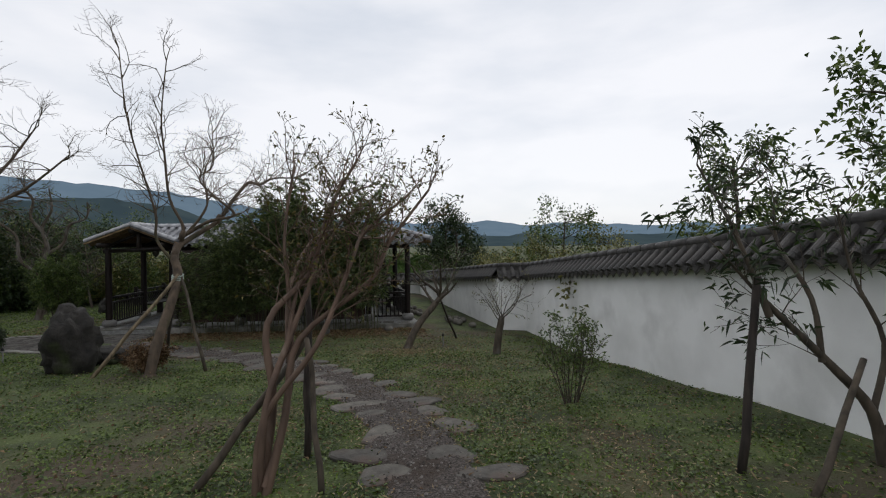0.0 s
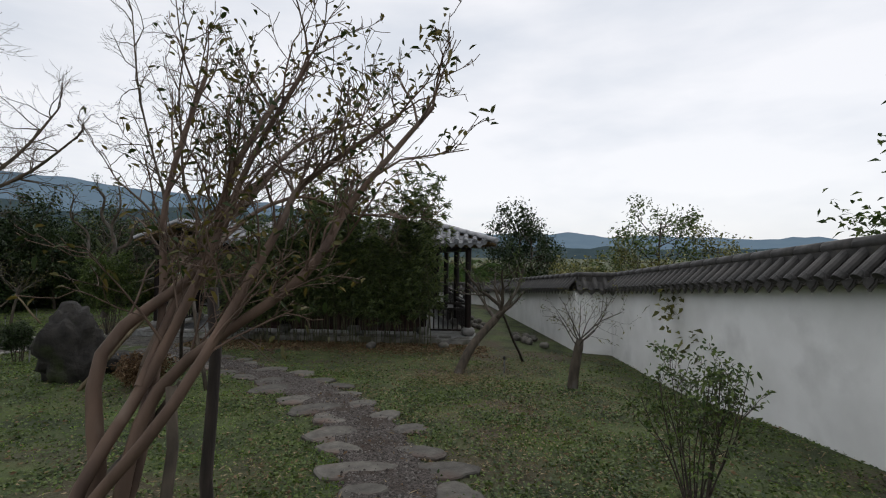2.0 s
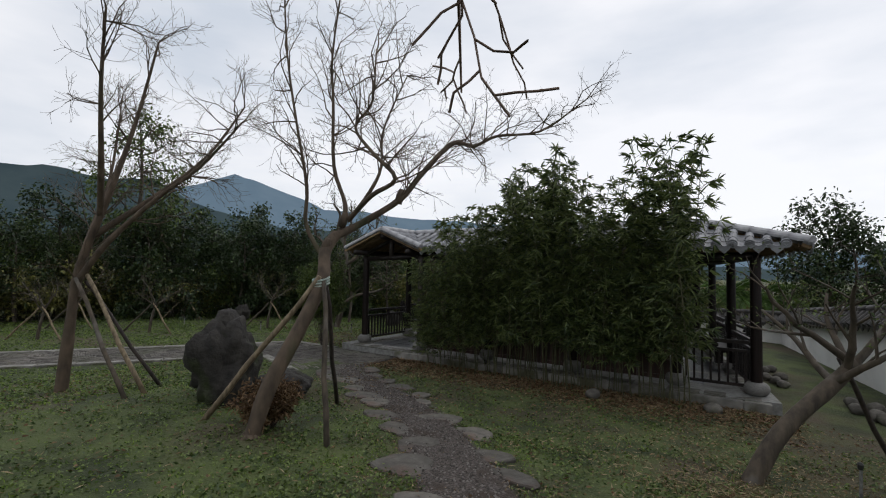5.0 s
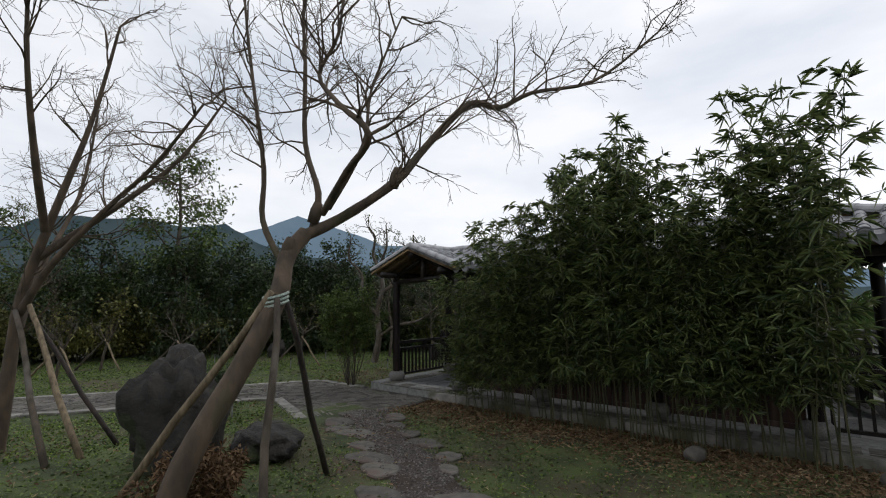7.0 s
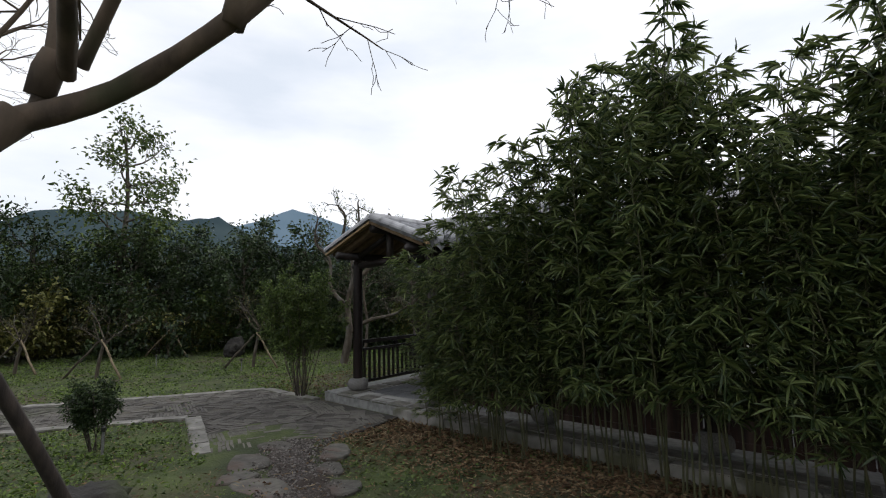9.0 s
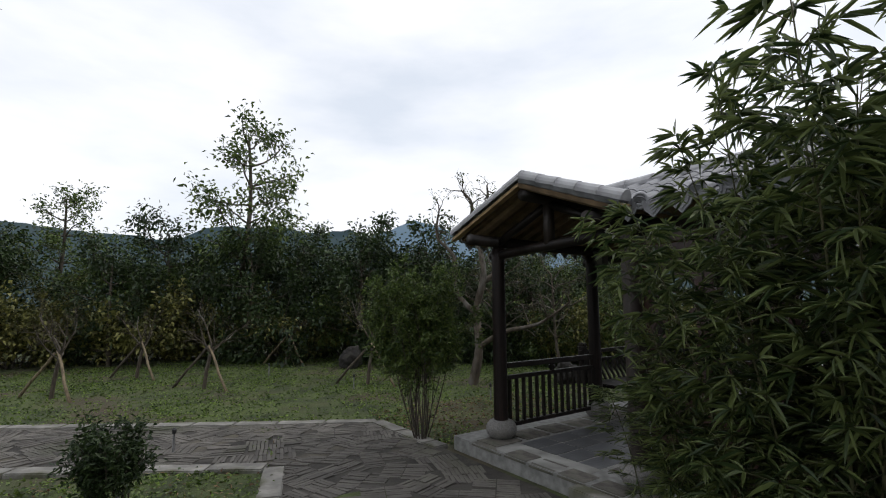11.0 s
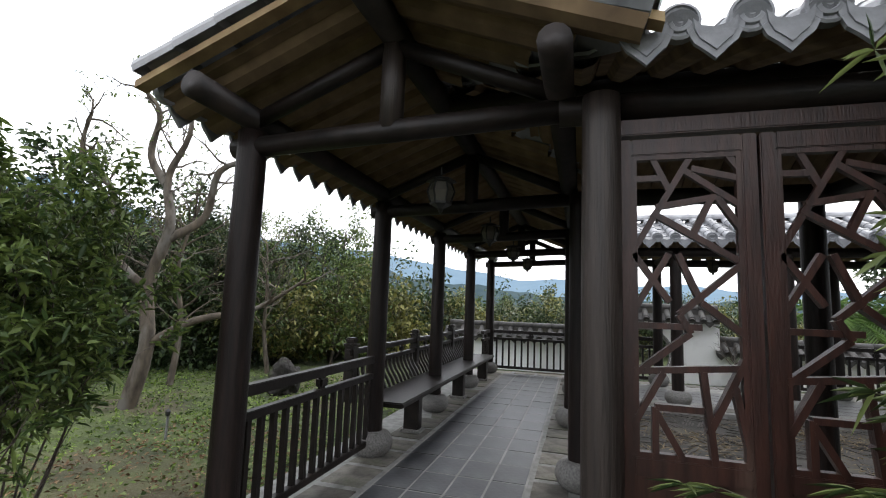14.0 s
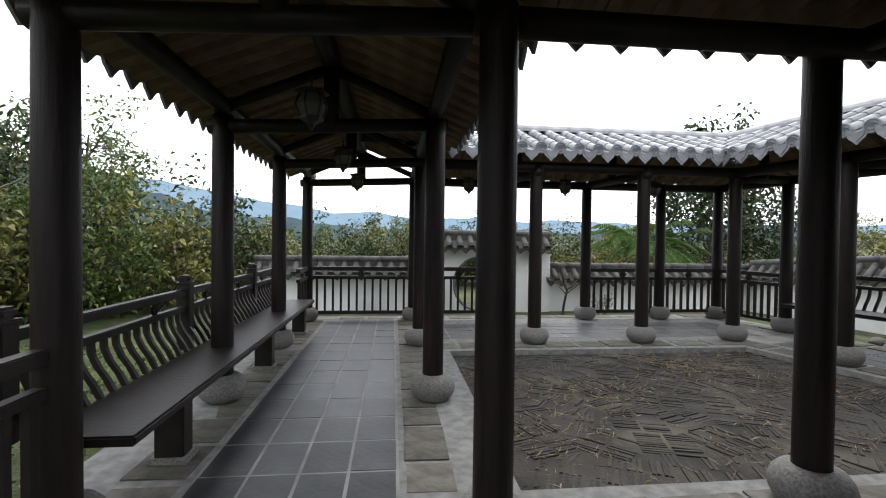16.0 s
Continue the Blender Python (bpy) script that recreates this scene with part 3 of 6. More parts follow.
def build_floor():
    def prism(bm, pts, z0, z1):
        top = [bm.verts.new((x, y, z1)) for x, y in pts]
        low = [bm.verts.new((x, y, z0)) for x, y in pts]
        bm.faces.new(top)
        for i in range(len(pts)):
            j = (i + 1) % len(pts)
            bm.faces.new((top[i], low[i], low[j], top[j]))
    bm = bmesh.new()
    for pts in (((-0.45, -0.45), (2.25, -0.45), (2.25, 8.65), (-0.45, 8.65)), ((2.25, -0.45), (9.85, -0.45), (9.4, 2.4), (2.25, 2.4)),
                ((2.25, 5.8), (8.45, 5.8), (8.0, 8.65), (2.25, 8.65)), ((7.3, 2.4), (9.4, 2.4), (8.45, 5.8), (6.42, 5.8))):
        prism(bm, pts, -0.3, -0.018)
    part("floor_bed", bm, M_grout, floor)
    bm = bmesh.new()
    for pts in (((0.33, -0.4), (1.55, -0.4), (1.55, 8.5), (0.33, 8.5)), ((1.9, 0.34), (9.1, 0.34), (8.8, 1.54), (1.9, 1.54)),
                ((1.9, 6.54), (7.6, 6.54), (7.35, 7.74), (1.9, 7.74)), ((7.85, 1.6), (8.8, 1.6), (7.7, 6.5), (6.75, 6.5))):
        prism(bm, pts, -0.1, -0.0163)
    part("joint_filling", bm, M_joint, floor)
    tiles = {}

    def slab(w, d, material, name, bev):
        key = (round(w, 2), round(d, 2), name)
        if key not in tiles:
            b = bmesh.new()
            box(b, -w / 2, w / 2, -d / 2, d / 2, -0.05, 0, bevel=bev)
            me = bpy.data.meshes.new(name)
            b.to_mesh(me)
            b.free()
            me.materials.append(material)
            tiles[key] = me
        return tiles[key]
    rng = random.Random(5)
    tw, td = 0.3, 0.45
    for i in range(4):
        off = 0.0
        for j in range(-1, 19):
            x, y = 0.34 + (i + 0.5) * tw, off + j * td + 0.22
            if -0.42 < y - td / 2 and y + td / 2 < 8.62:
                share("floor_tile", slab(tw - 0.016, td - 0.016, M_slate, "floor_tile", 0.003), pose(x, y, -0.014 + rng.uniform(-0.002, 0.002)), floor)
    for base, x1 in ((0.2, 9.05), (6.4, 7.4)):
        for i in range(int((x1 - 1.9) / td)):
            for j in range(4):
                x, y = 1.9 + (i + 0.5) * td, base + 0.14 + (j + 0.5) * tw
                share("floor_tile", slab(td - 0.016, tw - 0.016, M_slate, "floor_tile_b", 0.003), pose(x, y, -0.014 + rng.uniform(-0.002, 0.002)), floor)
    for i in range(3):
        for j in range(10):
            q = EA + ED * (0.95 + j * td) + EN * ((i - 1) * tw)
            share("floor_tile", slab(tw - 0.016, td - 0.016, M_slate, "floor_tile", 0.003), pose(q.x, q.y, -0.014, 0, 0, EANG), floor)

    def border(x, y, dx, dy, length, width, z=-0.01):
        s = 0.0
        while s < length - 0.15:
            w = rng.uniform(0.38, 0.62)
            w = min(w, length - s)
            me = slab(round(w, 1) - 0.03 if dx else width - 0.02, width - 0.02 if dx else round(w, 1) - 0.03, M_stone, "border_stone", 0.014)
            share("border_stone", me, pose(x + dx * (s + w / 2), y + dy * (s + w / 2), z + rng.uniform(-0.008, 0.006), rng.uniform(-0.6, 0.6), rng.uniform(-0.6, 0.6), rng.uniform(-1.5, 1.5)), floor)
            s += w
    border(0.1, -0.4, 0, 1, 9.0, 0.42)
    border(-0.28, -0.4, 0, 1, 9.0, 0.34, -0.03)
    border(1.74, 0.0, 0, 1, 8.4, 0.34)
    border(2.06, 2.2, 0, 1, 3.8, 0.32, -0.03)
    border(-0.1, -0.32, 1, 0, 9.8, 0.3)
    border(1.9, 2.1, 1, 0, 5.7, 0.38)
    border(1.9, 6.1, 1, 0, 4.6, 0.38)
    border(-0.1, 8.45, 1, 0, 7.9, 0.36)
    for x0, y0, y1 in ((9.5, 0.0, 8.3), (7.66, 2.2, 6.2)):
        slant = -0.2134 if x0 > 9 else -0.26
        n = int((y1 - y0) / 0.5)
        for k in range(n):
            y = y0 + (k + 0.5) * (y1 - y0) / n
            share("border_stone", slab(0.38, 0.47, M_stone, "border_stone", 0.014), pose(x0 + slant * (y - y0), y, -0.01 + rng.uniform(-0.008, 0.006), 0, 0, -math.degrees(math.atan(slant))), floor)
    for y0, y1 in ((-0.52, -0.44),):
        s = 1.6
        while s < 9.7:
            w = rng.uniform(0.9, 1.3)
            boxed("kerb_stone", s, min(s + w, 9.72) - 0.012, y0 - 0.09, y1 + 0.02, -0.34, -0.035 + rng.uniform(-0.006, 0.006), M_curb, floor, bevel=0.012)
            s += w


build_floor()


def build_court():
    """The sunk court: thin bricks on edge in turning patches."""
    court = thing("court_paving", "weathered paving of thin bricks on edge in patches", "paving", kind="structure")
    bm = bmesh.new()
    for z in (-0.3, -0.085):
        for x, y in ((2.2, 2.35), (7.6, 2.35), (6.7, 5.85), (2.2, 5.85)):
            bm.verts.new((x, y, z))
    bm.verts.ensure_lookup_table()
    for f in ((3, 2, 1, 0), (4, 5, 6, 7), (0, 1, 5, 4), (1, 2, 6, 5), (2, 3, 7, 6), (3, 0, 4, 7)):
        bm.faces.new([bm.verts[k] for k in f])
    part("court_bed", bm, M_courtbed, court)
    rng = random.Random(8)
    b = bmesh.new()
    box(b, -0.1, 0.1, -0.011, 0.011, -0.03, 0.007)
    me = bpy.data.meshes.new("brick")
    b.to_mesh(me)
    b.free()
    me.materials.append(M_court)
    V, F = [], []
    count = 0
    cell = 0.46
    for i in range(11):
        for j in range(8):
            a = rng.choice((20, 70, 110, 160, 45, 135)) + rng.uniform(-6, 6)
            cx, cy = 2.42 + (i + 0.5) * cell, 2.45 + (j + 0.5) * cell * 0.93
            for k in range(12):
                for h in (-1, 1):
                    if rng.random() < 0.12:
                        continue
                    lx, ly = h * 0.115, (k - 5.5) * 0.038
                    m = pose(cx, cy, -0.088 + rng.uniform(-0.008, 0.008), 0, 0, a) @ pose(lx, ly, 0, rng.uniform(-4, 4), 0, rng.uniform(-3, 3))
                    q = m.translation
                    if not (2.25 < q.x < inner_x(q.y) - 0.2 and 2.4 < q.y < 5.8):
                        continue
                    if count < 290 and q.x < 4.6 and q.y < 3.4:
                        share("brick", me, m, court)
                        count += 1
                    else:
                        base = len(V)
                        V += [m @ v.co for v in me.vertices]
                        F += [tuple(base + w for w in p.vertices) for p in me.polygons]
    tagged(mesh_object("brick_courses", V, F, M_court, court), kind="stuff")


build_court()


# ---- railings and benches ----
def railing(a, b, group="straight railings"):
    """A low rail with square balusters between two columns."""
    a, b = Vector((*a, 0)), Vector((*b, 0))
    L = (b - a).length
    ang = math.degrees(math.atan2(b.y - a.y, b.x - a.x))
    r = thing("railing", "dark stained wooden railing with thin upright balusters", "railing", pose(a.x, a.y, 0, 0, 0, ang), group)
    boxed("top_rail", 0, L, -0.035, 0.035, 0.87, 0.94, M_wood_h, r, bevel=0.006)
    boxed("middle_rail", 0, L, -0.03, 0.03, 0.72, 0.775, M_wood_h, r, bevel=0.005)
    boxed("bottom_rail", 0, L, -0.03, 0.03, 0.1, 0.155, M_wood_h, r, bevel=0.005)
    n = max(2, round(L / 0.135))
    bm = bmesh.new()
    box(bm, -0.019, 0.019, -0.019, 0.019, 0.155, 0.72)
    me = bpy.data.meshes.new("baluster")
    bm.to_mesh(me)
    bm.free()
    me.materials.append(M_wood_h)
    for i in range(n):
        share("baluster", me, pose((i + 0.5) * L / n, 0, 0), r)
    for f in (0.5,) if L < 2.4 else (0.33, 0.66):
        boxed("rail_block", f * L - 0.06, f * L + 0.06, -0.03, 0.03, 0.775, 0.87, M_wood_h, r, bevel=0.02)
    return r


def bench(x, y0, y1, out, posts, legs, turn=0.0):
    """A built-in seat whose back curves outwards; out: -1 or 1 along x."""
    L = y1 - y0
    b = thing("gallery_bench", "dark wooden built-in bench with curved slatted back, wet seat", "bench", pose(x, y0, 0, 0, 0, turn), "gallery benches")
    boxed("seat", -0.25, 0.25, 0, L, 0.41, 0.465, M_wood_h, b, bevel=0.012, m=Matrix.Scale(-out, 4, (1, 0, 0)) if out > 0 else None)
    pts = [(0.24, 0.46), (0.28, 0.54), (0.335, 0.62), (0.37, 0.7), (0.375, 0.775)]
    V, F = [], []
    for qx, qz in pts:
        for dx, dy in ((-0.018, -0.016), (0.018, -0.016), (0.018, 0.016), (-0.018, 0.016)):
            V.append((out * (qx + dx), dy, qz))
    for i in range(len(pts) - 1):
        for k in range(4):
            F.append((i * 4 + k, i * 4 + (k + 1) % 4, i * 4 + 4 + (k + 1) % 4, i * 4 + 4 + k))
    F += [(3, 2, 1, 0), tuple(len(V) - 4 + k for k in range(4))]
    me = bpy.data.meshes.new("back_slat")
    me.from_pydata(V, [], F)
    me.materials.append(M_wood_h)
    n = round(L / 0.13)
    for i in range(n):
        share("back_slat", me, pose(0, (i + 0.5) * L / n, 0), b)
    xs = sorted((out * 0.345, out * 0.405))
    boxed("back_rail", xs[0], xs[1], -0.05, L, 0.765, 0.815, M_wood_h, b, bevel=0.006)
    boxed("top_rail", xs[0] - 0.005, xs[1] + 0.005, -0.05, L, 0.905, 0.965, M_wood_h, b, bevel=0.008)
    for y in posts:
        boxed("back_post", out * 0.375 - 0.055, out * 0.375 + 0.055, y - y0 - 0.055, y - y0 + 0.055, 0.42, 1.0, M_wood_h, b, bevel=0.006)
        bm = bmesh.new()
        box(bm, out * 0.375 - 0.07, out * 0.375 + 0.07, y - y0 - 0.07, y - y0 + 0.07, 1.0, 1.025, bevel=0.008)
        box(bm, out * 0.375 - 0.055, out * 0.375 + 0.055, y - y0 - 0.055, y - y0 + 0.055, 1.025, 1.085, bevel=0.015)
        part("post_finial", bm, M_wood_h, b)
    for y in legs:
        boxed("leg", -0.09, 0.09, y - y0 - 0.07, y - y0 + 0.07, 0.02, 0.41, M_wood_h, b, bevel=0.008, m=pose(-out * 0.08, 0, 0))
        boxed("leg_foot", -0.12, 0.12, y - y0 - 0.1, y - y0 + 0.1, -0.01, 0.03, M_drum, b, bevel=0.008, m=pose(-out * 0.08, 0, 0))
    for y in np.arange(0.5, L, 1.0):
        boxed("rail_block", xs[0] + 0.01, xs[1] - 0.01, y - 0.06, y + 0.06, 0.815, 0.905, M_wood_h, b, bevel=0.02)
    return b


railing((WX, 0.1), (WX, 1.95))
bench(0.02, 2.16, 7.35, -1, (2.2, 4.2, 6.2), (2.95, 5.1, 7.0))
railing((WX, 7.4), (WX, 8.1))
for xa, xb in ((WX, IX), (IX, 3.5), (5.1, 6.57), (6.57, 7.75)):
    railing((xa + 0.1, NY), (xb - 0.1, NY))
for p, q in ((EAST_OUT[0], EAST_OUT[1]), (EAST_OUT[3], EAST_OUT[4])):
    p, q = Vector(p), Vector(q)
    d = (q - p).normalized() * 0.1
    railing(tuple(p + d), tuple(q - d))
bench(9.03, 2.12, 6.85, 1, (2.2, 4.4, 6.7), (3.0, 5.3), math.degrees(math.atan(0.2227)))
railing((8.3, SY), (9.4, SY))


# ---- lattice screens along the south side ----
def lattice_screen(x0, x1):
    w = x1 - x0
    s = thing("lattice_screen", "red-brown wooden screen with cracked-ice lattice over boards", "screen", pose(x0, 0, 0), "lattice screens")
    z0, z1 = 0.06, 2.3
    for a in (0.0, w - 0.062):
        boxed("stile", a, a + 0.062, -0.03, 0.03, z0, z1, M_redwood, s, bevel=0.006)
    for a, b in ((z0, z0 + 0.08), (0.75, 0.83), (z1 - 0.08, z1)):
        boxed("rail", 0.062, w - 0.062, -0.028, 0.028, a, b, M_redwood, s, bevel=0.005)
    boxed("board", 0.062, w - 0.062, -0.012, 0.012, z0 + 0.08, 0.75, M_redwood, s)
    a0, a1, c0, c1 = 0.062, w - 0.062, 0.83, z1 - 0.08
    for q in ((a0, a0 + 0.022, c0, c1), (a1 - 0.022, a1, c0, c1), (a0 + 0.022, a1 - 0.022, c0, c0 + 0.022), (a0 + 0.022, a1 - 0.022, c1 - 0.022, c1)):
        boxed("inner_frame", q[0], q[1], -0.02, 0.02, q[2], q[3], M_redwood, s)
    bars = [
            ((0.2, 0.99), (0.35, 0.88)), ((0.57, 1.0), (0.01, 0.67)), ((0, 0.92), (0.32, 0.92)), ((0.47, 0.95), (0.99, 0.82)), ((0.56, 0.95), (0.99, 0.91)),
            ((0.87, 1.0), (0.99, 0.94)), ((0.23, 0.82), (0.78, 0.85)), ((0.19, 0.8), (0.99, 0.63)), ((0.74, 0.85), (0.57, 0.73)), ((0.78, 0.85), (0.99, 0.74)),
            ((0.34, 0.66), (0.01, 0.47)), ((0.42, 0.66), (0.62, 0.5)), ((0.01, 0.66), (0.34, 0.5)), ((0.99, 0.63), (0.42, 0.46)), ((0.01, 0.42), (0.62, 0.42)),
            ((0.52, 0.4), (0.01, 0.26)), ((0.01, 0.27), (0.99, 0.3)), ((0.19, 0.16), (0.62, 0.16)), ((0.19, 0.16), (0.19, 0.0)), ((0.19, 0.15), (0.44, 0.0)),
            ((0.62, 0.28), (0.7, 0.0)), ((0.99, 0.33), (0.65, 0.09)), ((0.88, 0.24), (0.99, 0.05)), ((0.01, 0.11), (0.27, 0.27)), ((0.42, 0.46), (0.52, 0.4)),
            ((0.62, 0.5), (0.99, 0.4)),
    ]
    for k, ((u0, v0), (u1, v1)) in enumerate(bars):
        p, q = Vector((a0 + u0 * (a1 - a0), 0, c0 + v0 * (c1 - c0))), Vector((a0 + u1 * (a1 - a0), 0, c0 + v1 * (c1 - c0)))
        d = q - p
        m = Matrix.Translation(p) @ Matrix.Rotation(-math.atan2(d.z, d.x), 4, "Y")
        boxed("lattice_bar", 0, d.length, -0.014 - 0.0005 * k, 0.014 + 0.0005 * k, -0.014, 0.014, M_redwood, s, m=m)
    return s


for x0, x1 in ((2.15, 3.95), (4.15, 6.05), (6.25, 8.1)):
    for k in range(3):
        w = (x1 - x0) / 3
        lattice_screen(x0 + k * w, x0 + (k + 1) * w - 0.012)
    boxed("fascia_board", x0, x1, -0.012, 0.012, 2.402, 2.5, M_wood_h, gallery)
    boxed("head_rail", x0, x1, -0.035, 0.035, 2.32, 2.4, M_redwood, gallery, "red-brown head rail over the screens", bevel=0.006)


# ---- lanterns ----
def lantern(x, y, z):
    t = thing("hanging_lantern", "small dark metal lantern with milky glass under the roof", "lantern", pose(x, y, z, 0, 0, 15), "hanging lanterns")
    t.scale = (0.85, 0.85, 0.85)
    V, F = lathe([(0.02, 0.0), (0.13, -0.03), (0.14, -0.05), (0.09, -0.06)], 6)
    mesh_object("cap", V, F, M_black, t)
    V, F = lathe([(0.085, -0.06), (0.12, -0.14), (0.085, -0.24)], 6)
    mesh_object("glass", V, F, M_glass, t, "milky glass body")
    for k in range(6):
        V, F = [], []
        a = 2 * math.pi * k / 6
        ca, sa = math.cos(a), math.sin(a)
        tube(V, F, [(0.09 * ca, 0.09 * sa, -0.05), (0.125 * ca, 0.125 * sa, -0.14), (0.088 * ca, 0.088 * sa, -0.25)], [0.009] * 3, 5)
        mesh_object("rib", V, F, M_black, t)
    V, F = lathe([(0.1, -0.24), (0.1, -0.26), (0.03, -0.3), (0.012, -0.34)], 6)
    mesh_object("bottom", V, F, M_black, t)
    V, F = [], []
    tube(V, F, [(0, 0, 0), (0, 0, TOP - z + 0.05)], [0.01, 0.01], 6)
    mesh_object("hanger", V, F, M_black, t)
    return t


for y in (1.02, 3.07, 5.1, 7.17):
    lantern(RWX, y, 2.46)
for x in (2.7, 4.3, 5.85):
    lantern(x, RNY, 2.46)
for u in (1.6, 3.6):
    lantern((EA + ED * u).x, (EA + ED * u).y, 2.46)


# ---- garden walls with tiled coping ----
def wall_run(name, a, b, za, zb, ga, gb, label, over=0.2, rise=0.34, thick=0.24, hole=None):
    """A white wall between two points; za, zb: eave heights; the coping follows the slope."""
    a, b = Vector(a), Vector(b)
    d = (b - a).normalized()
    nrm = Vector((-d.y, d.x))
    L = (b - a).length
    w = thing(name, label, "wall", kind="structure")
    V, F = [], []
    n = 1
    for p, z, g in ((a, za, ga), (b, zb, gb)):
        for s, zz in ((-1, g - 0.4), (1, g - 0.4), (1, z), (-1, z)):
            q = p + nrm * (s * thick / 2)
            V.append((q.x, q.y, zz))
    F = [(0, 1, 2, 3), (7, 6, 5, 4), (0, 3, 7, 4), (1, 5, 6, 2), (3, 2, 6, 7), (0, 4, 5, 1)]
    if hole is None:
        mesh_object("plaster", V, F, M_plaster, w)
    else:
        u0, zc0, r = hole
        bm = bmesh.new()
        K = 40
        for side in (-1, 1):
            ring_o, ring_i = [], []
            for k in range(K):
                t = 2 * math.pi * (k + 0.5) / K
                cu, cz = math.cos(t), math.sin(t)
                f = min(((L - u0) if cu > 0 else u0) / max(abs(cu), 1e-6), ((za - zc0) if cz > 0 else (zc0 - ga + 0.4)) / max(abs(cz), 1e-6))
                for lst, rr in ((ring_o, f), (ring_i, r)):
                    q = a + d * (u0 + cu * rr) + nrm * (side * thick / 2)
                    lst.append(bm.verts.new((q.x, q.y, zc0 + cz * rr)))
            if side < 0:
                o1, i1 = ring_o, ring_i
            for k in range(K):
                bm.faces.new((ring_o[k], ring_o[(k + 1) % K], ring_i[(k + 1) % K], ring_i[k]))
            if side > 0:
                for k in range(K):
                    bm.faces.new((i1[k], i1[(k + 1) % K], ring_i[(k + 1) % K], ring_i[k]))
                    bm.faces.new((o1[k], o1[(k + 1) % K], ring_o[(k + 1) % K], ring_o[k]))
        part("plaster", bm, M_plaster, w)
        V, F = [], []
        pts = []
        for k in range(K + 1):
            t = 2 * math.pi * k / K
            q = a + d * (u0 + math.cos(t) * r)
            pts.append((q.x, q.y, zc0 + math.sin(t) * r))
        for side in (-1, 1):
            tube(V, F, [Vector(p) + Vector((*(nrm * side * thick / 2), 0)) for p in pts], [0.035] * len(pts), 6)
        mesh_object("moon_window_rim", V, F, M_drum, w, "grey stone rim of the round opening")
    # string course, coping bed, tiles, ridge
    sl = (zb - za) / L
    def strip(nm, half, z0, z1, material):
        VV = []
        for p, z in ((a, za), (b, zb)):
            for s, zz in ((-1, z0), (1, z0), (1, z1), (-1, z1)):
                q = p + nrm * (s * half)
                VV.append((q.x, q.y, z + zz))
        mesh_object(nm, VV, [(0, 1, 2, 3), (7, 6, 5, 4), (0, 3, 7, 4), (1, 5, 6, 2), (3, 2, 6, 7), (0, 4, 5, 1)], material, w)
    strip("string_course", thick / 2 + 0.03, -0.075, -0.03, M_plaster)
    strip("coping_bed", thick / 2 + 0.06, -0.03, 0.03, M_tile_dark)
    strip("ridge_base", 0.07, 0.1, rise - 0.04, M_tile_dark)
    run = thick / 2 + over
    ang = math.atan2(rise - 0.1, run)
    Lr = run / math.cos(ang)
    me, mp = tile_row(round(Lr / 0.05) * 0.05)
    key = {}
    def dark(m0):
        if m0.name not in key:
            c = m0.copy()
            c.materials.clear()
            c.materials.append(M_tile_dark)
            key[m0.name] = c
        return key[m0.name]
    cnt = int(L / 0.25)
    al3 = Vector((d.x, d.y, sl)).normalized()
    for side in (-1, 1):
        out = Vector((nrm.x, nrm.y, 0)) * side
        dn = (out * math.cos(ang) + Vector((0, 0, -math.sin(ang)))).normalized()
        up = dn.cross(al3)
        if up.z < 0:
            up = -up
        sd = dn.cross(up)
        for i in range(cnt):
            u = (i + 0.5) * L / cnt
            p = Vector((a.x + d.x * u, a.y + d.y * u, za + sl * u + rise - 0.1))
            m = Matrix(((sd.x, dn.x, up.x, p.x), (sd.y, dn.y, up.y, p.y), (sd.z, dn.z, up.z, p.z), (0, 0, 0, 1)))
            share("coping_tile", dark(me), m, w)
            share("coping_pan", dark(mp), m, w)
            e = p + dn * (round(Lr / 0.05) * 0.05)
            m2 = Matrix(((sd.x, out.x, 0, e.x), (sd.y, out.y, 0, e.y), (0, 0, 1, e.z + 0.05), (0, 0, 0, 1)))
            share("coping_end", dark(roundel_mesh), m2, w)
            share("coping_drip", dark(drip_mesh), m2 @ pose(0, -0.005, -0.025), w)
    k = max(1, round(L / 0.45))
    V, F = [], []
    tube(V, F, [(-0, 0, 0), (0, 0, L / k * 0.985)], [0.085, 0.085], 10)
    cap = bpy.data.meshes.new("ridge_tile")
    cap.from_pydata([tuple(v) for v in V], [], F)
    cap.materials.append(M_tile_dark)
    cap.shade_smooth()
    for i in range(k):
        p = Vector((a.x + d.x * L * i / k, a.y + d.y * L * i / k, za + sl * L * i / k + rise))
        share("ridge_tile", cap, Matrix.Translation(p) @ al3.to_track_quat("Z", "Y").to_matrix().to_4x4(), w)
    return w


WALL = "white plastered garden wall with dark tiled coping and damp stains"
wall_run("wall_east", (13.62, -0.05), (14.45, -17.9), 1.36, 2.86, -0.45, 0.8, WALL, rise=0.42)
wall_run("wall_jog", (12.6, -0.15), (13.74, -0.15), 1.36, 1.36, -0.45, -0.45, WALL, rise=0.42)
wall_run("wall_north_east", (12.65, -0.1), (10.45, 10.6), 1.36, 0.52, -0.4, -0.4, WALL, rise=0.42)
wall_run("wall_north", (-1.6, 10.7), (2.13, 10.7), 0.62, 0.62, -0.4, -0.4, WALL)
wall_run("wall_moon", (2.13, 10.6), (5.2, 10.6), 1.25, 1.25, -0.4, -0.4, "white wall with a round moon window", hole=(1.4, 0.42, 0.62))
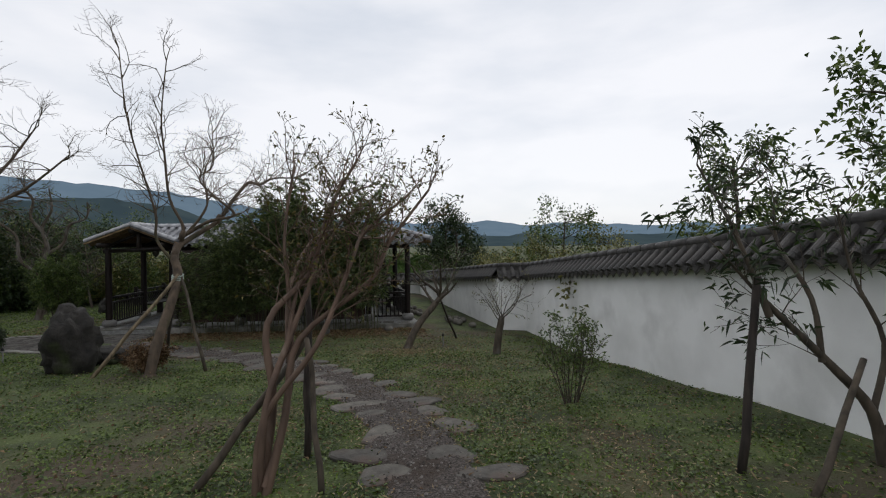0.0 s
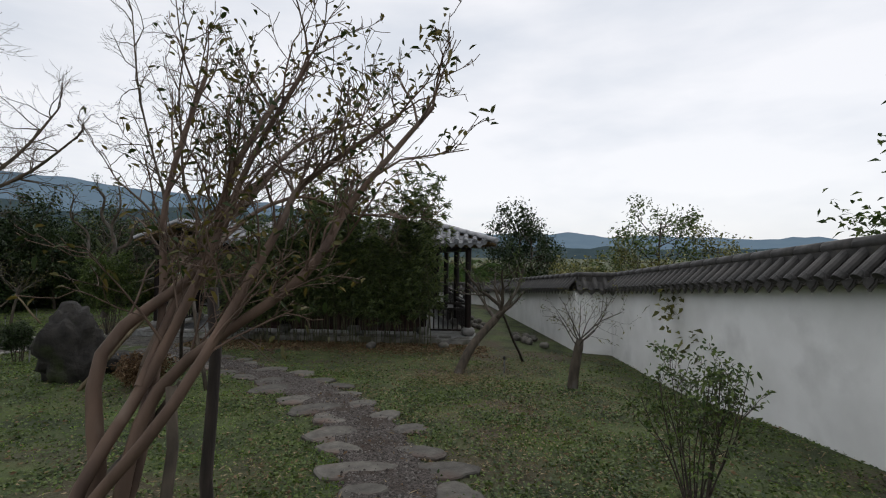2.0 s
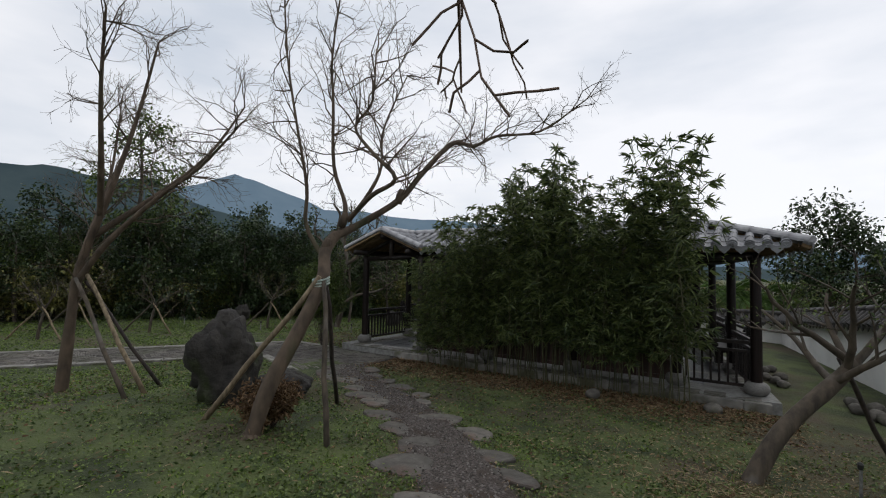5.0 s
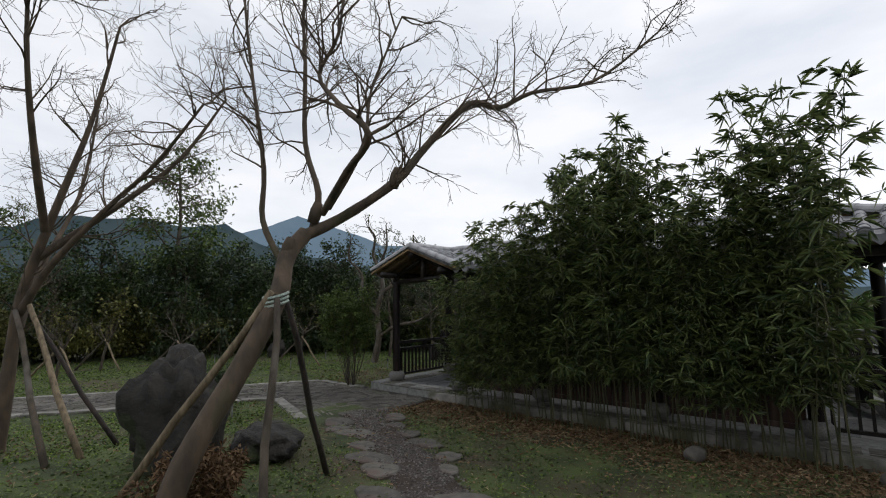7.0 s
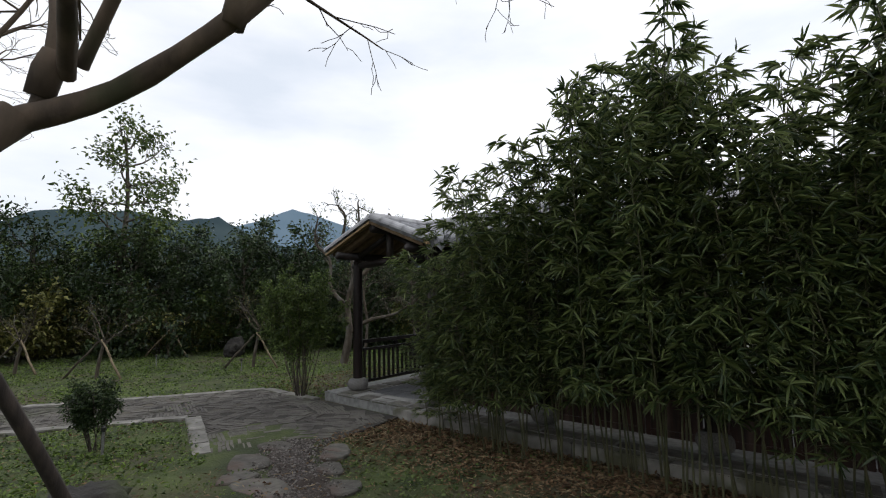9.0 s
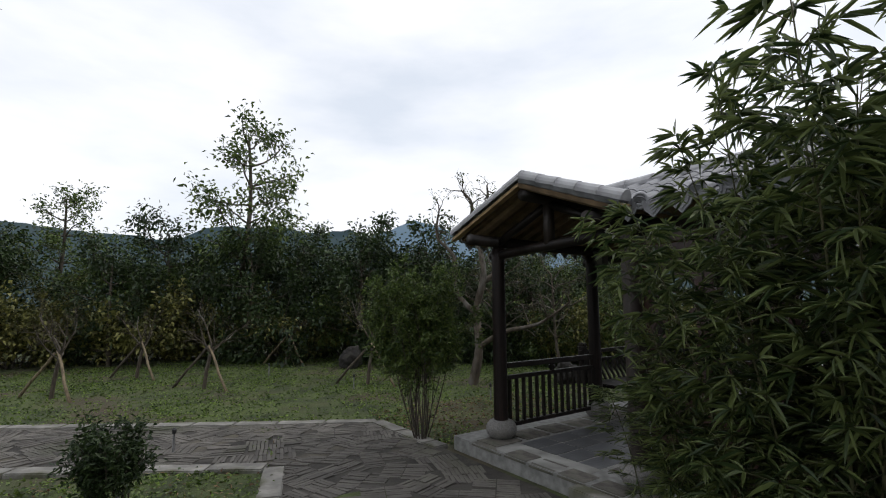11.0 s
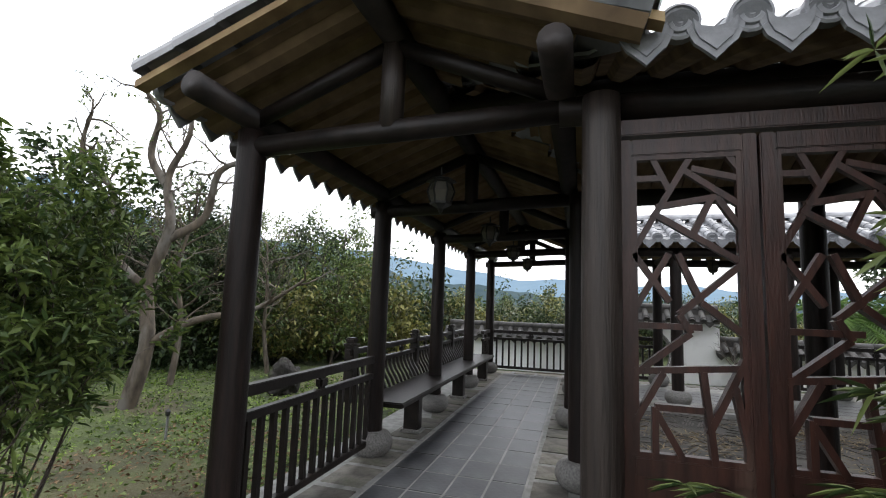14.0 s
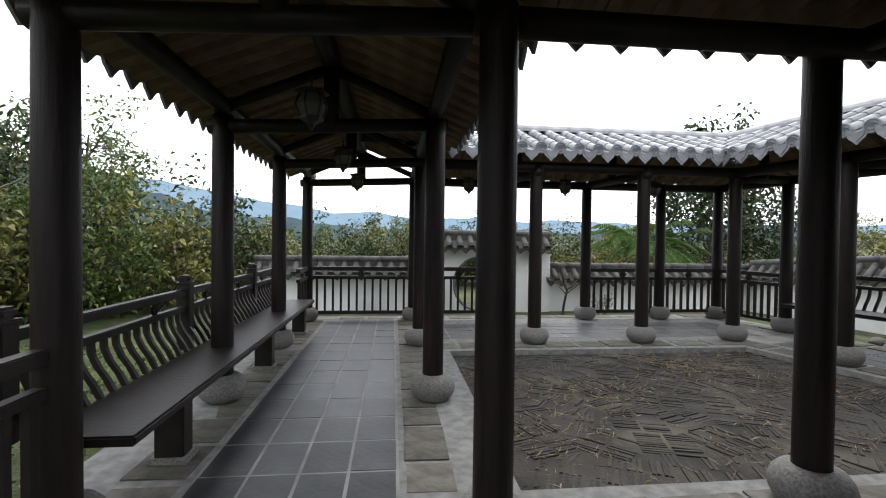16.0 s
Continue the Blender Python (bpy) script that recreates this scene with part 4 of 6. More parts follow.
wall_run("wall_north_b", (5.2, 10.7), (10.55, 10.7), 0.5, 0.5, -0.4, -0.4, WALL)

# ---- plants: helpers ----
def np_mesh(name, verts, quads, material):
    """A mesh from arrays of points and four-sided faces."""
    me = bpy.data.meshes.new(name)
    nv, nf = len(verts), len(quads)
    me.vertices.add(nv)
    me.vertices.foreach_set("co", np.asarray(verts, dtype=np.float32).ravel())
    me.loops.add(nf * 4)
    me.loops.foreach_set("vertex_index", np.asarray(quads, dtype=np.int32).ravel())
    me.polygons.add(nf)
    me.polygons.foreach_set("loop_start", np.arange(0, nf * 4, 4, dtype=np.int32))
    me.polygons.foreach_set("loop_total", np.full(nf, 4, dtype=np.int32))
    me.materials.append(material)
    me.update(calc_edges=True)
    me.validate()
    return me


def leaves(name, pos, direc, length, width, rng, material, droop=0.25, fold=0.25, simple=False):
    """Leaves folded along the midrib: pos and direc are n by 3, length and width n."""
    pos, direc = np.asarray(pos, float), np.asarray(direc, float)
    n = len(pos)
    direc = direc / (np.linalg.norm(direc, axis=1, keepdims=True) + 1e-9)
    ref = rng.normal(size=(n, 3)) * 0.6 + np.array([0, 0, 1.0])
    side = np.cross(direc, ref)
    side /= np.linalg.norm(side, axis=1, keepdims=True) + 1e-9
    up = np.cross(side, direc)
    L, W = np.asarray(length)[:, None], np.asarray(width)[:, None]
    down = np.array([0, 0, -1.0]) * droop * L
    if simple:
        v = np.empty((n, 4, 3))
        v[:, 0] = pos
        v[:, 1] = pos + direc * L * 0.45 + side * W * 0.5 + up * W * fold
        v[:, 2] = pos + direc * L + down
        v[:, 3] = pos + direc * L * 0.45 - side * W * 0.5 + up * W * fold
        return np_mesh(name, v.reshape(-1, 3), (np.arange(n) * 4)[:, None] + np.arange(4), material)
    v = np.empty((n, 6, 3))
    v[:, 0] = pos
    v[:, 1] = pos + direc * L * 0.25 + side * W * 0.42 + up * W * fold
    v[:, 2] = pos + direc * L * 0.62 + side * W * 0.4 + up * W * fold + down * 0.4
    v[:, 3] = pos + direc * L + down
    v[:, 4] = pos + direc * L * 0.62 - side * W * 0.4 + up * W * fold + down * 0.4
    v[:, 5] = pos + direc * L * 0.25 - side * W * 0.42 + up * W * fold
    b = (np.arange(n) * 6)[:, None]
    q = np.concatenate([b + np.array([0, 1, 2, 3]), b + np.array([0, 3, 4, 5])], axis=0)
    return np_mesh(name, v.reshape(-1, 3), q, material)


def bough(V, F, tips, p, d, length, r, level, rng, wob=0.25, lift=0.1, kids=(5, 4, 4), shrink=0.55, spread=0.9, thin=0.0022, start=0.3, ends=3):
    """A branch with its side branches; tips collects (place, direction) along the last two levels."""
    n = max(3, int(length / 0.16)) if level < 3 else max(2, int(length / 0.12))
    n = min(n, 9)
    pts, dirs = [Vector(p)], []
    d = Vector(d).normalized()
    for i in range(n):
        d = (d + Vector((rng.gauss(0, wob), rng.gauss(0, wob), rng.gauss(0, wob) + lift)) * 0.55).normalized()
        dirs.append(d.copy())
        pts.append(pts[-1] + d * (length / n))
    dirs.append(d.copy())
    r1 = max(thin, r * 0.35)
    tube(V, F, pts, [r + (r1 - r) * i / n for i in range(n + 1)], 8 if r > 0.035 else (5 if r > 0.01 else 3), cap=False)
    if level >= len(kids):
        for i in range(1, n + 1):
            tips.append((pts[i], dirs[i]))
        return
    for k in range(kids[level]):
        t = start + (1 - start) * (k + rng.random() * 0.8) / kids[level]
        i = min(n - 1, int(t * n))
        q = pts[i].lerp(pts[i + 1], t * n - i)
        ax = Vector((rng.gauss(0, 1), rng.gauss(0, 1), rng.gauss(0, 1))).normalized()
        dd = (dirs[i] + (ax - dirs[i] * ax.dot(dirs[i])).normalized() * spread * rng.uniform(0.6, 1.3)).normalized()
        rr = max(thin, (r + (r1 - r) * t) * rng.uniform(0.45, 0.65))
        bough(V, F, tips, q, dd, length * shrink * rng.uniform(0.7, 1.25) * (1.15 - 0.4 * t), rr, level + 1, rng, wob, lift, kids, shrink, spread, thin, start, ends)
    tips.append((pts[-1], dirs[-1]))


def stem(V, F, pts, r0, r1, sides=10, fine=4):
    """A smooth thick stem through the given points; returns dense points and directions."""
    P = [Vector(p) for p in pts]
    out = []
    for i in range(len(P) - 1):
        a, b, c, d = P[max(i - 1, 0)], P[i], P[i + 1], P[min(i + 2, len(P) - 1)]
        for k in range(fine):
            t = k / fine
            out.append(0.5 * ((2 * b) + (c - a) * t + (2 * a - 5 * b + 4 * c - d) * t * t + (3 * b - a - 3 * c + d) * t ** 3))
    out.append(P[-1])
    n = len(out) - 1
    tube(V, F, out, [(r0 + (r1 - r0) * i / n) * (1 + 0.12 * noise.noise(out[i] * 6)) for i in range(n + 1)], sides, cap=False)
    return out


def finish_tree(t, V, F, bark, tips, rng, leaf=None, per=2, size=0.06, width=0.022, keep=1.0, droop=0.25, scatter=0.03, name="foliage", simple=False):
    ob = mesh_object("trunk", V, F, bark, t, smooth=True)
    if leaf:
        use = [q for q in tips if rng.random() < keep]
        nr = np.random.default_rng(rng.randrange(9999))
        n = len(use) * per
        pos = np.repeat(np.array([tuple(a) for a, b in use]), per, axis=0) + nr.normal(size=(n, 3)) * scatter
        di = np.repeat(np.array([tuple(b) for a, b in use]), per, axis=0) * 0.7 + nr.normal(size=(n, 3)) * 0.7
        me = leaves(name, pos, di, size * nr.uniform(0.6, 1.3, n), width * nr.uniform(0.7, 1.2, n), nr, leaf, droop, simple=simple)
        share(name, me, pose(0, 0, 0), t)
    return ob


def prop(a, b, r=0.028, material=None, label="wooden prop pole leaning against a tree", group="tree props"):
    p = thing("prop_pole", label, "prop", pose(*a), group)
    V, F = [], []
    a, b = Vector(a), Vector(b)
    n = 5
    tube(V, F, [(b - a) * (i / n) + Vector((0.012 * math.sin(i * 2.1), 0.012 * math.cos(i * 1.7), 0)) for i in range(n + 1)], [r * (1.05 - 0.04 * i) for i in range(n + 1)], 8)
    mesh_object("pole", V, F, material or M_prop, p, smooth=True)
    return p


def down(x, y, dz=-0.03):
    return (x, y, gz(x, y) + dz)


# ---- the garden trees near the path ----
def tree_fanned():
    """The many-stemmed tree by the path, its last leaves on."""
    rng = random.Random(21)
    t = thing("garden_tree", "many-stemmed small tree with smooth red-brown bark and sparse leaves", "tree", pose(*down(8.06, -11.96)))
    V, F, VB, FB, tips = [], [], [], [], []
    stems = [((0.05, 0.05, -0.1), (0.08, 0.15, 0.7), (0.12, 0.4, 1.35), (0.34, 0.5, 1.75), (0.5, 0.65, 2.2), (0.66, 0.8, 2.65)),
             ((0.1, 0.0, -0.1), (0.14, 0.12, 0.6), (0.45, 0.3, 1.2), (0.93, 0.45, 1.7), (1.1, 0.6, 2.05), (1.5, 0.7, 2.55)),
             ((0.06, 0.05, -0.1), (0.16, 0.15, 0.7), (0.36, 0.3, 1.25), (0.42, 0.55, 1.75), (0.6, 0.7, 2.3), (0.8, 0.85, 2.85)),
             ((0.05, 0.0, -0.1), (0.2, 0.1, 0.6), (0.5, 0.25, 1.2), (0.66, 0.5, 1.9), (0.86, 0.6, 2.15), (1.3, 0.75, 2.5)),
             ((0.12, 0.02, 0.1), (0.2, 0.2, 0.8), (0.3, 0.5, 1.5), (0.24, 0.7, 2.1), (0.2, 0.85, 2.8))]
    for i, s in enumerate(stems):
        s = [Vector(p) + (Vector((rng.gauss(0, 0.07), rng.gauss(0, 0.07), 0)) if 0 < k < 5 else Vector()) for k, p in enumerate(s)]
        pts = stem(V, F, s, 0.043 - 0.004 * i, 0.011, 9)
        for k, q in enumerate(pts):
            if k > 8:
                d = (pts[min(k + 1, len(pts) - 1)] - pts[k - 1]).normalized()
                for _ in range(1 + k % 2):
                    ax = Vector((rng.gauss(0, 1), rng.gauss(0, 1), rng.gauss(0.6, 0.6)))
                    bough(VB, FB, tips, q, d + ax * 0.5, rng.uniform(0.28, 0.52), 0.008, 0, rng, 0.38, 0.14, (4, 3), 0.55)
    o = Vector(down(8.06, -11.96))
    for s in ([(8.3, -11.61, 1.49), (8.22, -11.23, 2.04), (8.3, -10.73, 2.49), (8.55, -10.38, 2.69), (8.85, -10.18, 2.59), (9.15, -9.93, 2.61)],
              [(8.3, -11.61, 1.69), (8.35, -11.33, 2.19), (8.55, -11.03, 2.69), (8.7, -10.63, 3.04), (9.0, -10.43, 3.19)]):
        pts = stem(V, F, [Vector(p) - o for p in s], 0.021, 0.006, 8)
        for k, q in enumerate(pts):
            if k > 8:
                d = (pts[min(k + 1, len(pts) - 1)] - pts[k - 1]).normalized()
                ax = Vector((rng.gauss(0.3, 0.8), rng.gauss(0.4, 0.8), rng.gauss(0.4, 0.6)))
                bough(VB, FB, [], q, d * 0.6 + ax * 0.6, rng.uniform(0.3, 0.55), 0.006, 0, rng, 0.45, 0.1, (4, 3), 0.5)
    mesh_object("branch_crown", VB, FB, M_bark_red, t, smooth=True)
    finish_tree(t, V, F, M_bark_red, tips, rng, M_citrus, 1, 0.05, 0.023, 0.4)


tree_fanned()
prop(down(7.56, -11.8), (8.45, -11.5, 1.68), 0.034, M_bark)
prop(down(8.36, -11.17), (8.4, -11.2, 2.1), 0.034, M_prop_dark, "dark wooden stake standing beside a small tree")
prop(down(8.64, -12.02), (8.47, -11.62, 1.7), 0.026, M_bark)


def tree_leaning():
    """The large bare tree that leans over the path."""
    rng = random.Random(4)
    bx, by = 4.75, -6.95
    t = thing("bare_tree", "large bare leaning tree with tan mossy trunk tied to props", "tree", pose(bx, by, 0))
    V, F, VB, FB, tips = [], [], [], [], []
    o = Vector((bx, by, 0))
    trunk = [(4.74, -6.97, 0.05), (4.8, -6.78, 0.7), (4.87, -6.42, 1.35), (4.9, -6.12, 1.93), (4.76, -5.96, 2.3), (4.75, -5.76, 2.55)]
    stem(V, F, [Vector(p) - o for p in trunk], 0.095, 0.075, 14)
    limbs = [[(4.75, -5.78, 2.52), (4.9, -5.45, 2.72), (5.3, -5.1, 3.08), (5.47, -4.8, 3.5), (5.72, -4.4, 4.0), (5.91, -4.1, 4.0), (6.16, -3.8, 4.2), (6.7, -3.4, 4.3), (7.17, -3.0, 4.75)],
             [(4.77, -5.7, 2.6), (4.8, -5.66, 2.95), (4.54, -5.65, 3.52), (4.43, -5.6, 4.45), (4.38, -5.6, 5.2), (4.45, -5.5, 6.4)],
             [(4.72, -5.98, 2.25), (4.47, -6.05, 2.67), (4.46, -6.05, 3.18), (4.2, -6.05, 4.1), (3.95, -6.05, 5.1), (3.85, -6.1, 6.4)],
             [(4.82, -5.62, 2.75), (5.35, -5.75, 3.03), (5.95, -6.0, 3.15), (5.6, -6.02, 3.5), (5.28, -6.0, 3.87), (5.55, -6.0, 4.15), (5.5, -5.9, 4.8)],
             [(4.85, -5.58, 2.8), (5.1, -5.5, 3.15), (5.2, -5.4, 3.5), (5.05, -5.2, 4.1), (5.3, -5.0, 4.9)]]
    radii = [(0.058, 0.011), (0.036, 0.01), (0.032, 0.009), (0.036, 0.009), (0.032, 0.008)]
    for s, (r0, r1) in zip(limbs, radii):
        pts = stem(V, F, [Vector(p) - o for p in s], r0, r1, 10)
        for k, q in enumerate(pts):
            if k > 6:
                d = (pts[min(k + 1, len(pts) - 1)] - pts[k - 1]).normalized()
                for _ in range(1 if k % 2 else 2):
                    ax = Vector((rng.gauss(0, 1), rng.gauss(0, 1), rng.gauss(0.25, 0.8)))
                    bough(VB, FB, tips, q, d * 0.6 + ax * 0.6, rng.uniform(0.5, 0.95), 0.011, 0, rng, 0.45, 0.05, (5, 3), 0.5)
    for q in ((4.77, -5.7, 2.65), (5.28, -5.12, 3.02), (4.74, -5.97, 2.28)):
        c = Vector(q) - o
        tube(V, F, [c, c + Vector((0.03, 0.02, 0.12)), c + Vector((0.05, 0.03, 0.2))], [0.055, 0.06, 0.04], 9)
    for a in range(9):
        r = radians(a * 40)
        tube(V, F, [Vector((0, 0, 0.22)), Vector((0.16 * math.cos(r), 0.16 * math.sin(r), 0.12)), Vector((0.34 * math.cos(r), 0.34 * math.sin(r), 0.02))], [0.06, 0.045, 0.015], 6)
    mesh_object("branch_crown", VB, FB, M_bark_tan, t, smooth=True)
    finish_tree(t, V, F, M_bark_tan, tips, rng)
    V, F = [], []
    for k in range(3):
        ring = [Vector((4.9, -6.14, 1.88 + 0.035 * k)) - o + Vector((0.1 * math.cos(u), 0.1 * math.sin(u), 0.03 * math.sin(u))) for u in np.linspace(0, 6.283, 14)]
        tube(V, F, ring, [0.014] * 14, 5)
    mesh_object("rope_binding", V, F, M_rope, t, "pale green rope tied round the trunk")


tree_leaning()
prop(down(3.75, -6.95), (4.96, -6.2, 1.98), 0.036, M_prop)
prop(down(5.6, -6.62), (4.98, -6.16, 1.95), 0.032, M_bark)
prop(down(4.08, -5.0), (4.86, -6.02, 1.95), 0.032, M_prop_dark)


def tree_west():
    rng = random.Random(14)
    bx, by = 0.35, -7.3
    t = thing("bare_tree", "bare spreading tree with pale branches held by three props", "tree", pose(*down(bx, by)))
    V, F, VB, FB, tips = [], [], [], [], []
    limbs = [((0, 0, -0.05), (0.05, 0.05, 1.0), (0.15, 0.1, 2.0), (0.5, 0.3, 3.1), (0.6, 0.6, 4.4), (0.8, 0.8, 5.8)),
             ((0.15, 0.1, 1.8), (0.6, 0.3, 2.4), (1.2, 0.7, 3.1), (1.9, 1.0, 3.6), (2.5, 1.3, 4.3)),
             ((0.1, 0.1, 1.5), (-0.3, 0.3, 2.3), (-0.8, 0.8, 3.6), (-1.0, 1.0, 5.0)),
             ((0.3, 0.2, 2.5), (0.7, 0.9, 3.2), (1.0, 1.6, 4.0), (1.3, 2.1, 5.0)),
             ((0.4, 0.25, 2.8), (1.0, 0.0, 3.6), (1.4, -0.2, 4.6), (1.7, -0.3, 5.6))]
    for i, s in enumerate(limbs):
        pts = stem(V, F, s, 0.1 if i == 0 else 0.055, 0.014, 10)
        for k, q in enumerate(pts):
            if k > 5:
                d = (pts[min(k + 1, len(pts) - 1)] - pts[k - 1]).normalized()
                ax = Vector((rng.gauss(0, 1), rng.gauss(0, 1), rng.gauss(0.3, 0.7)))
                for _ in range(2):
                    bough(VB, FB, tips, q, d * 0.6 + ax * 0.6, rng.uniform(0.55, 0.95), 0.012, 0, rng, 0.42, 0.06, (5, 3), 0.55)
    mesh_object("branch_crown", VB, FB, M_bark_tan, t, smooth=True)
    finish_tree(t, V, F, M_bark_tan, tips, rng)


tree_west()
prop(down(1.85, -6.75), (0.55, -7.15, 2.0), 0.036, M_prop)
prop(down(2.05, -7.1), (0.55, -7.25, 1.85), 0.034, M_bark)
prop(down(1.2, -6.2), (0.5, -7.1, 1.8), 0.03, M_prop_dark)


def tree_peach():
    """The tree with long narrow leaves by the wall."""
    rng = random.Random(33)
    bx, by = 13.5, -12.05
    t = thing("peach_tree", "leaning peach tree with long narrow drooping leaves by the wall", "tree", pose(*down(bx, by)))
    V, F, VB, FB, tips = [], [], [], [], []
    limbs = [((0, 0, -0.05), (-0.12, 0.0, 0.5), (-0.5, 0.05, 0.95), (-0.9, 0.1, 1.35), (-1.15, 0.1, 1.6), (-1.5, 0.0, 1.9)),
             ((-0.12, 0, 0.5), (0.05, 0.05, 1.1), (-0.2, 0.1, 1.7), (-0.3, 0.15, 2.3)),
             ((-1.0, 0.1, 1.35), (-1.15, 0.15, 1.8), (-1.3, 0.2, 2.2), (-1.6, 0.2, 2.7)),
             ((-0.55, 0.05, 0.95), (-0.6, 0.1, 1.5), (-0.75, 0.3, 2.0), (-0.7, 0.4, 2.4)),
             ((-0.05, 0, 0.3), (0.25, -0.3, 1.0), (0.3, -0.5, 1.8), (0.2, -0.6, 2.5))]
    for i, s in enumerate(limbs):
        pts = stem(V, F, s, 0.055 if i == 0 else 0.03, 0.008, 9)
        for k, q in enumerate(pts):
            if k > (7 if i == 0 else 4):
                d = (pts[min(k + 1, len(pts) - 1)] - pts[k - 1]).normalized()
                ax = Vector((rng.gauss(0, 1), rng.gauss(0, 1), rng.gauss(0.5, 0.5)))
                bough(VB, FB, tips, q, d * 0.6 + ax * 0.6, rng.uniform(0.35, 0.65), 0.007, 0, rng, 0.2, 0.08, (3, 2), 0.55)
    mesh_object("branch_crown", VB, FB, M_bark, t, smooth=True)
    finish_tree(t, V, F, M_bark, tips, rng, M_dark_leaf, 2, 0.12, 0.024, 0.42, 0.4)


tree_peach()
prop(down(12.17, -12.03), (12.33, -12.02, 2.2), 0.036, M_prop_dark, "dark wooden stake supporting a leaning tree")
prop(down(12.4, -12.5), (13.35, -12.0, 1.45), 0.03, M_bark)


def small_tree(x, y, label, seed, h, r, bark, leaf, keep, per=1, size=0.055, lean=(0, 0), kids=(5, 4), name="small_tree", width=0.024, limbs=6, limb_r=0.45):
    rng = random.Random(seed)
    t = thing(name, label, "tree", pose(*down(x, y)))
    V, F, tips = [], [], []
    pts = stem(V, F, [(0, 0, 0), (lean[0] * 0.3, lean[1] * 0.3, h * 0.22), (lean[0] * 0.8, lean[1] * 0.8, h * 0.42), (lean[0], lean[1], h * 0.5)], r, r * 0.7, 9)
    for k in range(limbs):
        a = 2 * math.pi * (k + rng.random() * 0.6) / limbs
        bough(V, F, tips, pts[-1 - (k % 3) * 2], (math.cos(a), math.sin(a), rng.uniform(0.5, 1.3)), h * rng.uniform(0.35, 0.55), r * limb_r, 0, rng, 0.25, 0.1, kids, 0.55)
    finish_tree(t, V, F, bark, tips, rng, leaf, per, size, width, keep)
    return t


small_tree(11.5, -4.98, "pruned small fruit tree with a thick trunk and thin upright shoots", 5, 1.9, 0.1, M_bark, M_olive, 0.6, lean=(0.15, 0.05), kids=(4, 2), limbs=11, limb_r=0.12)
small_tree(9.4, -4.3, "leaning small fruit tree with grey bark and few leaves", 6, 2.5, 0.1, M_bark, M_green, 0.8, per=2, lean=(0.95, 0.75), kids=(4, 3))
prop(down(10.88, -2.35), (10.25, -3.4, 1.2), 0.03, M_prop_dark)


def shrub(x, y, label, seed, h, spread, stems, leaf, per, size, keep, width=0.026, name="shrub", lo=0.35):
    rng = random.Random(seed)
    t = thing(name, label, "shrub", pose(*down(x, y)))
    V, F, tips = [], [], []
    for k in range(stems):
        a = rng.uniform(0, 6.283)
        q = spread * rng.uniform(0.3, 1.0)
        bough(V, F, tips, (0.07 * math.cos(a), 0.07 * math.sin(a), 0), (q * math.cos(a), q * math.sin(a), 1.0), h * rng.uniform(0.75, 1.0), 0.009, 0, rng, 0.12, 0.1, (6, 3), 0.3, start=lo)
    finish_tree(t, V, F, M_twig, tips, rng, leaf, per, size, width, keep)


shrub(11.55, -9.65, "upright leafy shrub with thin stems on the lawn", 41, 1.15, 0.4, 16, M_green, 2, 0.055, 0.7)
shrub(-1.0, -0.62, "dense nandina bush with fine green leaves beside the gallery", 42, 2.3, 0.3, 30, M_green, 9, 0.075, 1.0)
shrub(-0.1, -4.2, "small nandina bush by the paving", 43, 0.85, 0.3, 13, M_dark_leaf, 4, 0.055, 1.0)


shrub(4.55, -6.6, "clump of dry brown fern at the foot of the leaning tree", 45, 0.55, 0.9, 22, M_brownleaf, 3, 0.07, 1.0, 0.02, "dry_fern", 0.2)


small_tree(5.15, 9.5, "small bare plum tree in front of the white wall", 91, 1.25, 0.03, M_bark, None, 0, lean=(0.1, 0.0), kids=(4, 3), limbs=7)
shrub(6.1, 9.6, "low bare-stemmed shrub by the white wall", 44, 0.5, 0.5, 9, M_brownleaf, 1, 0.03, 0.4)


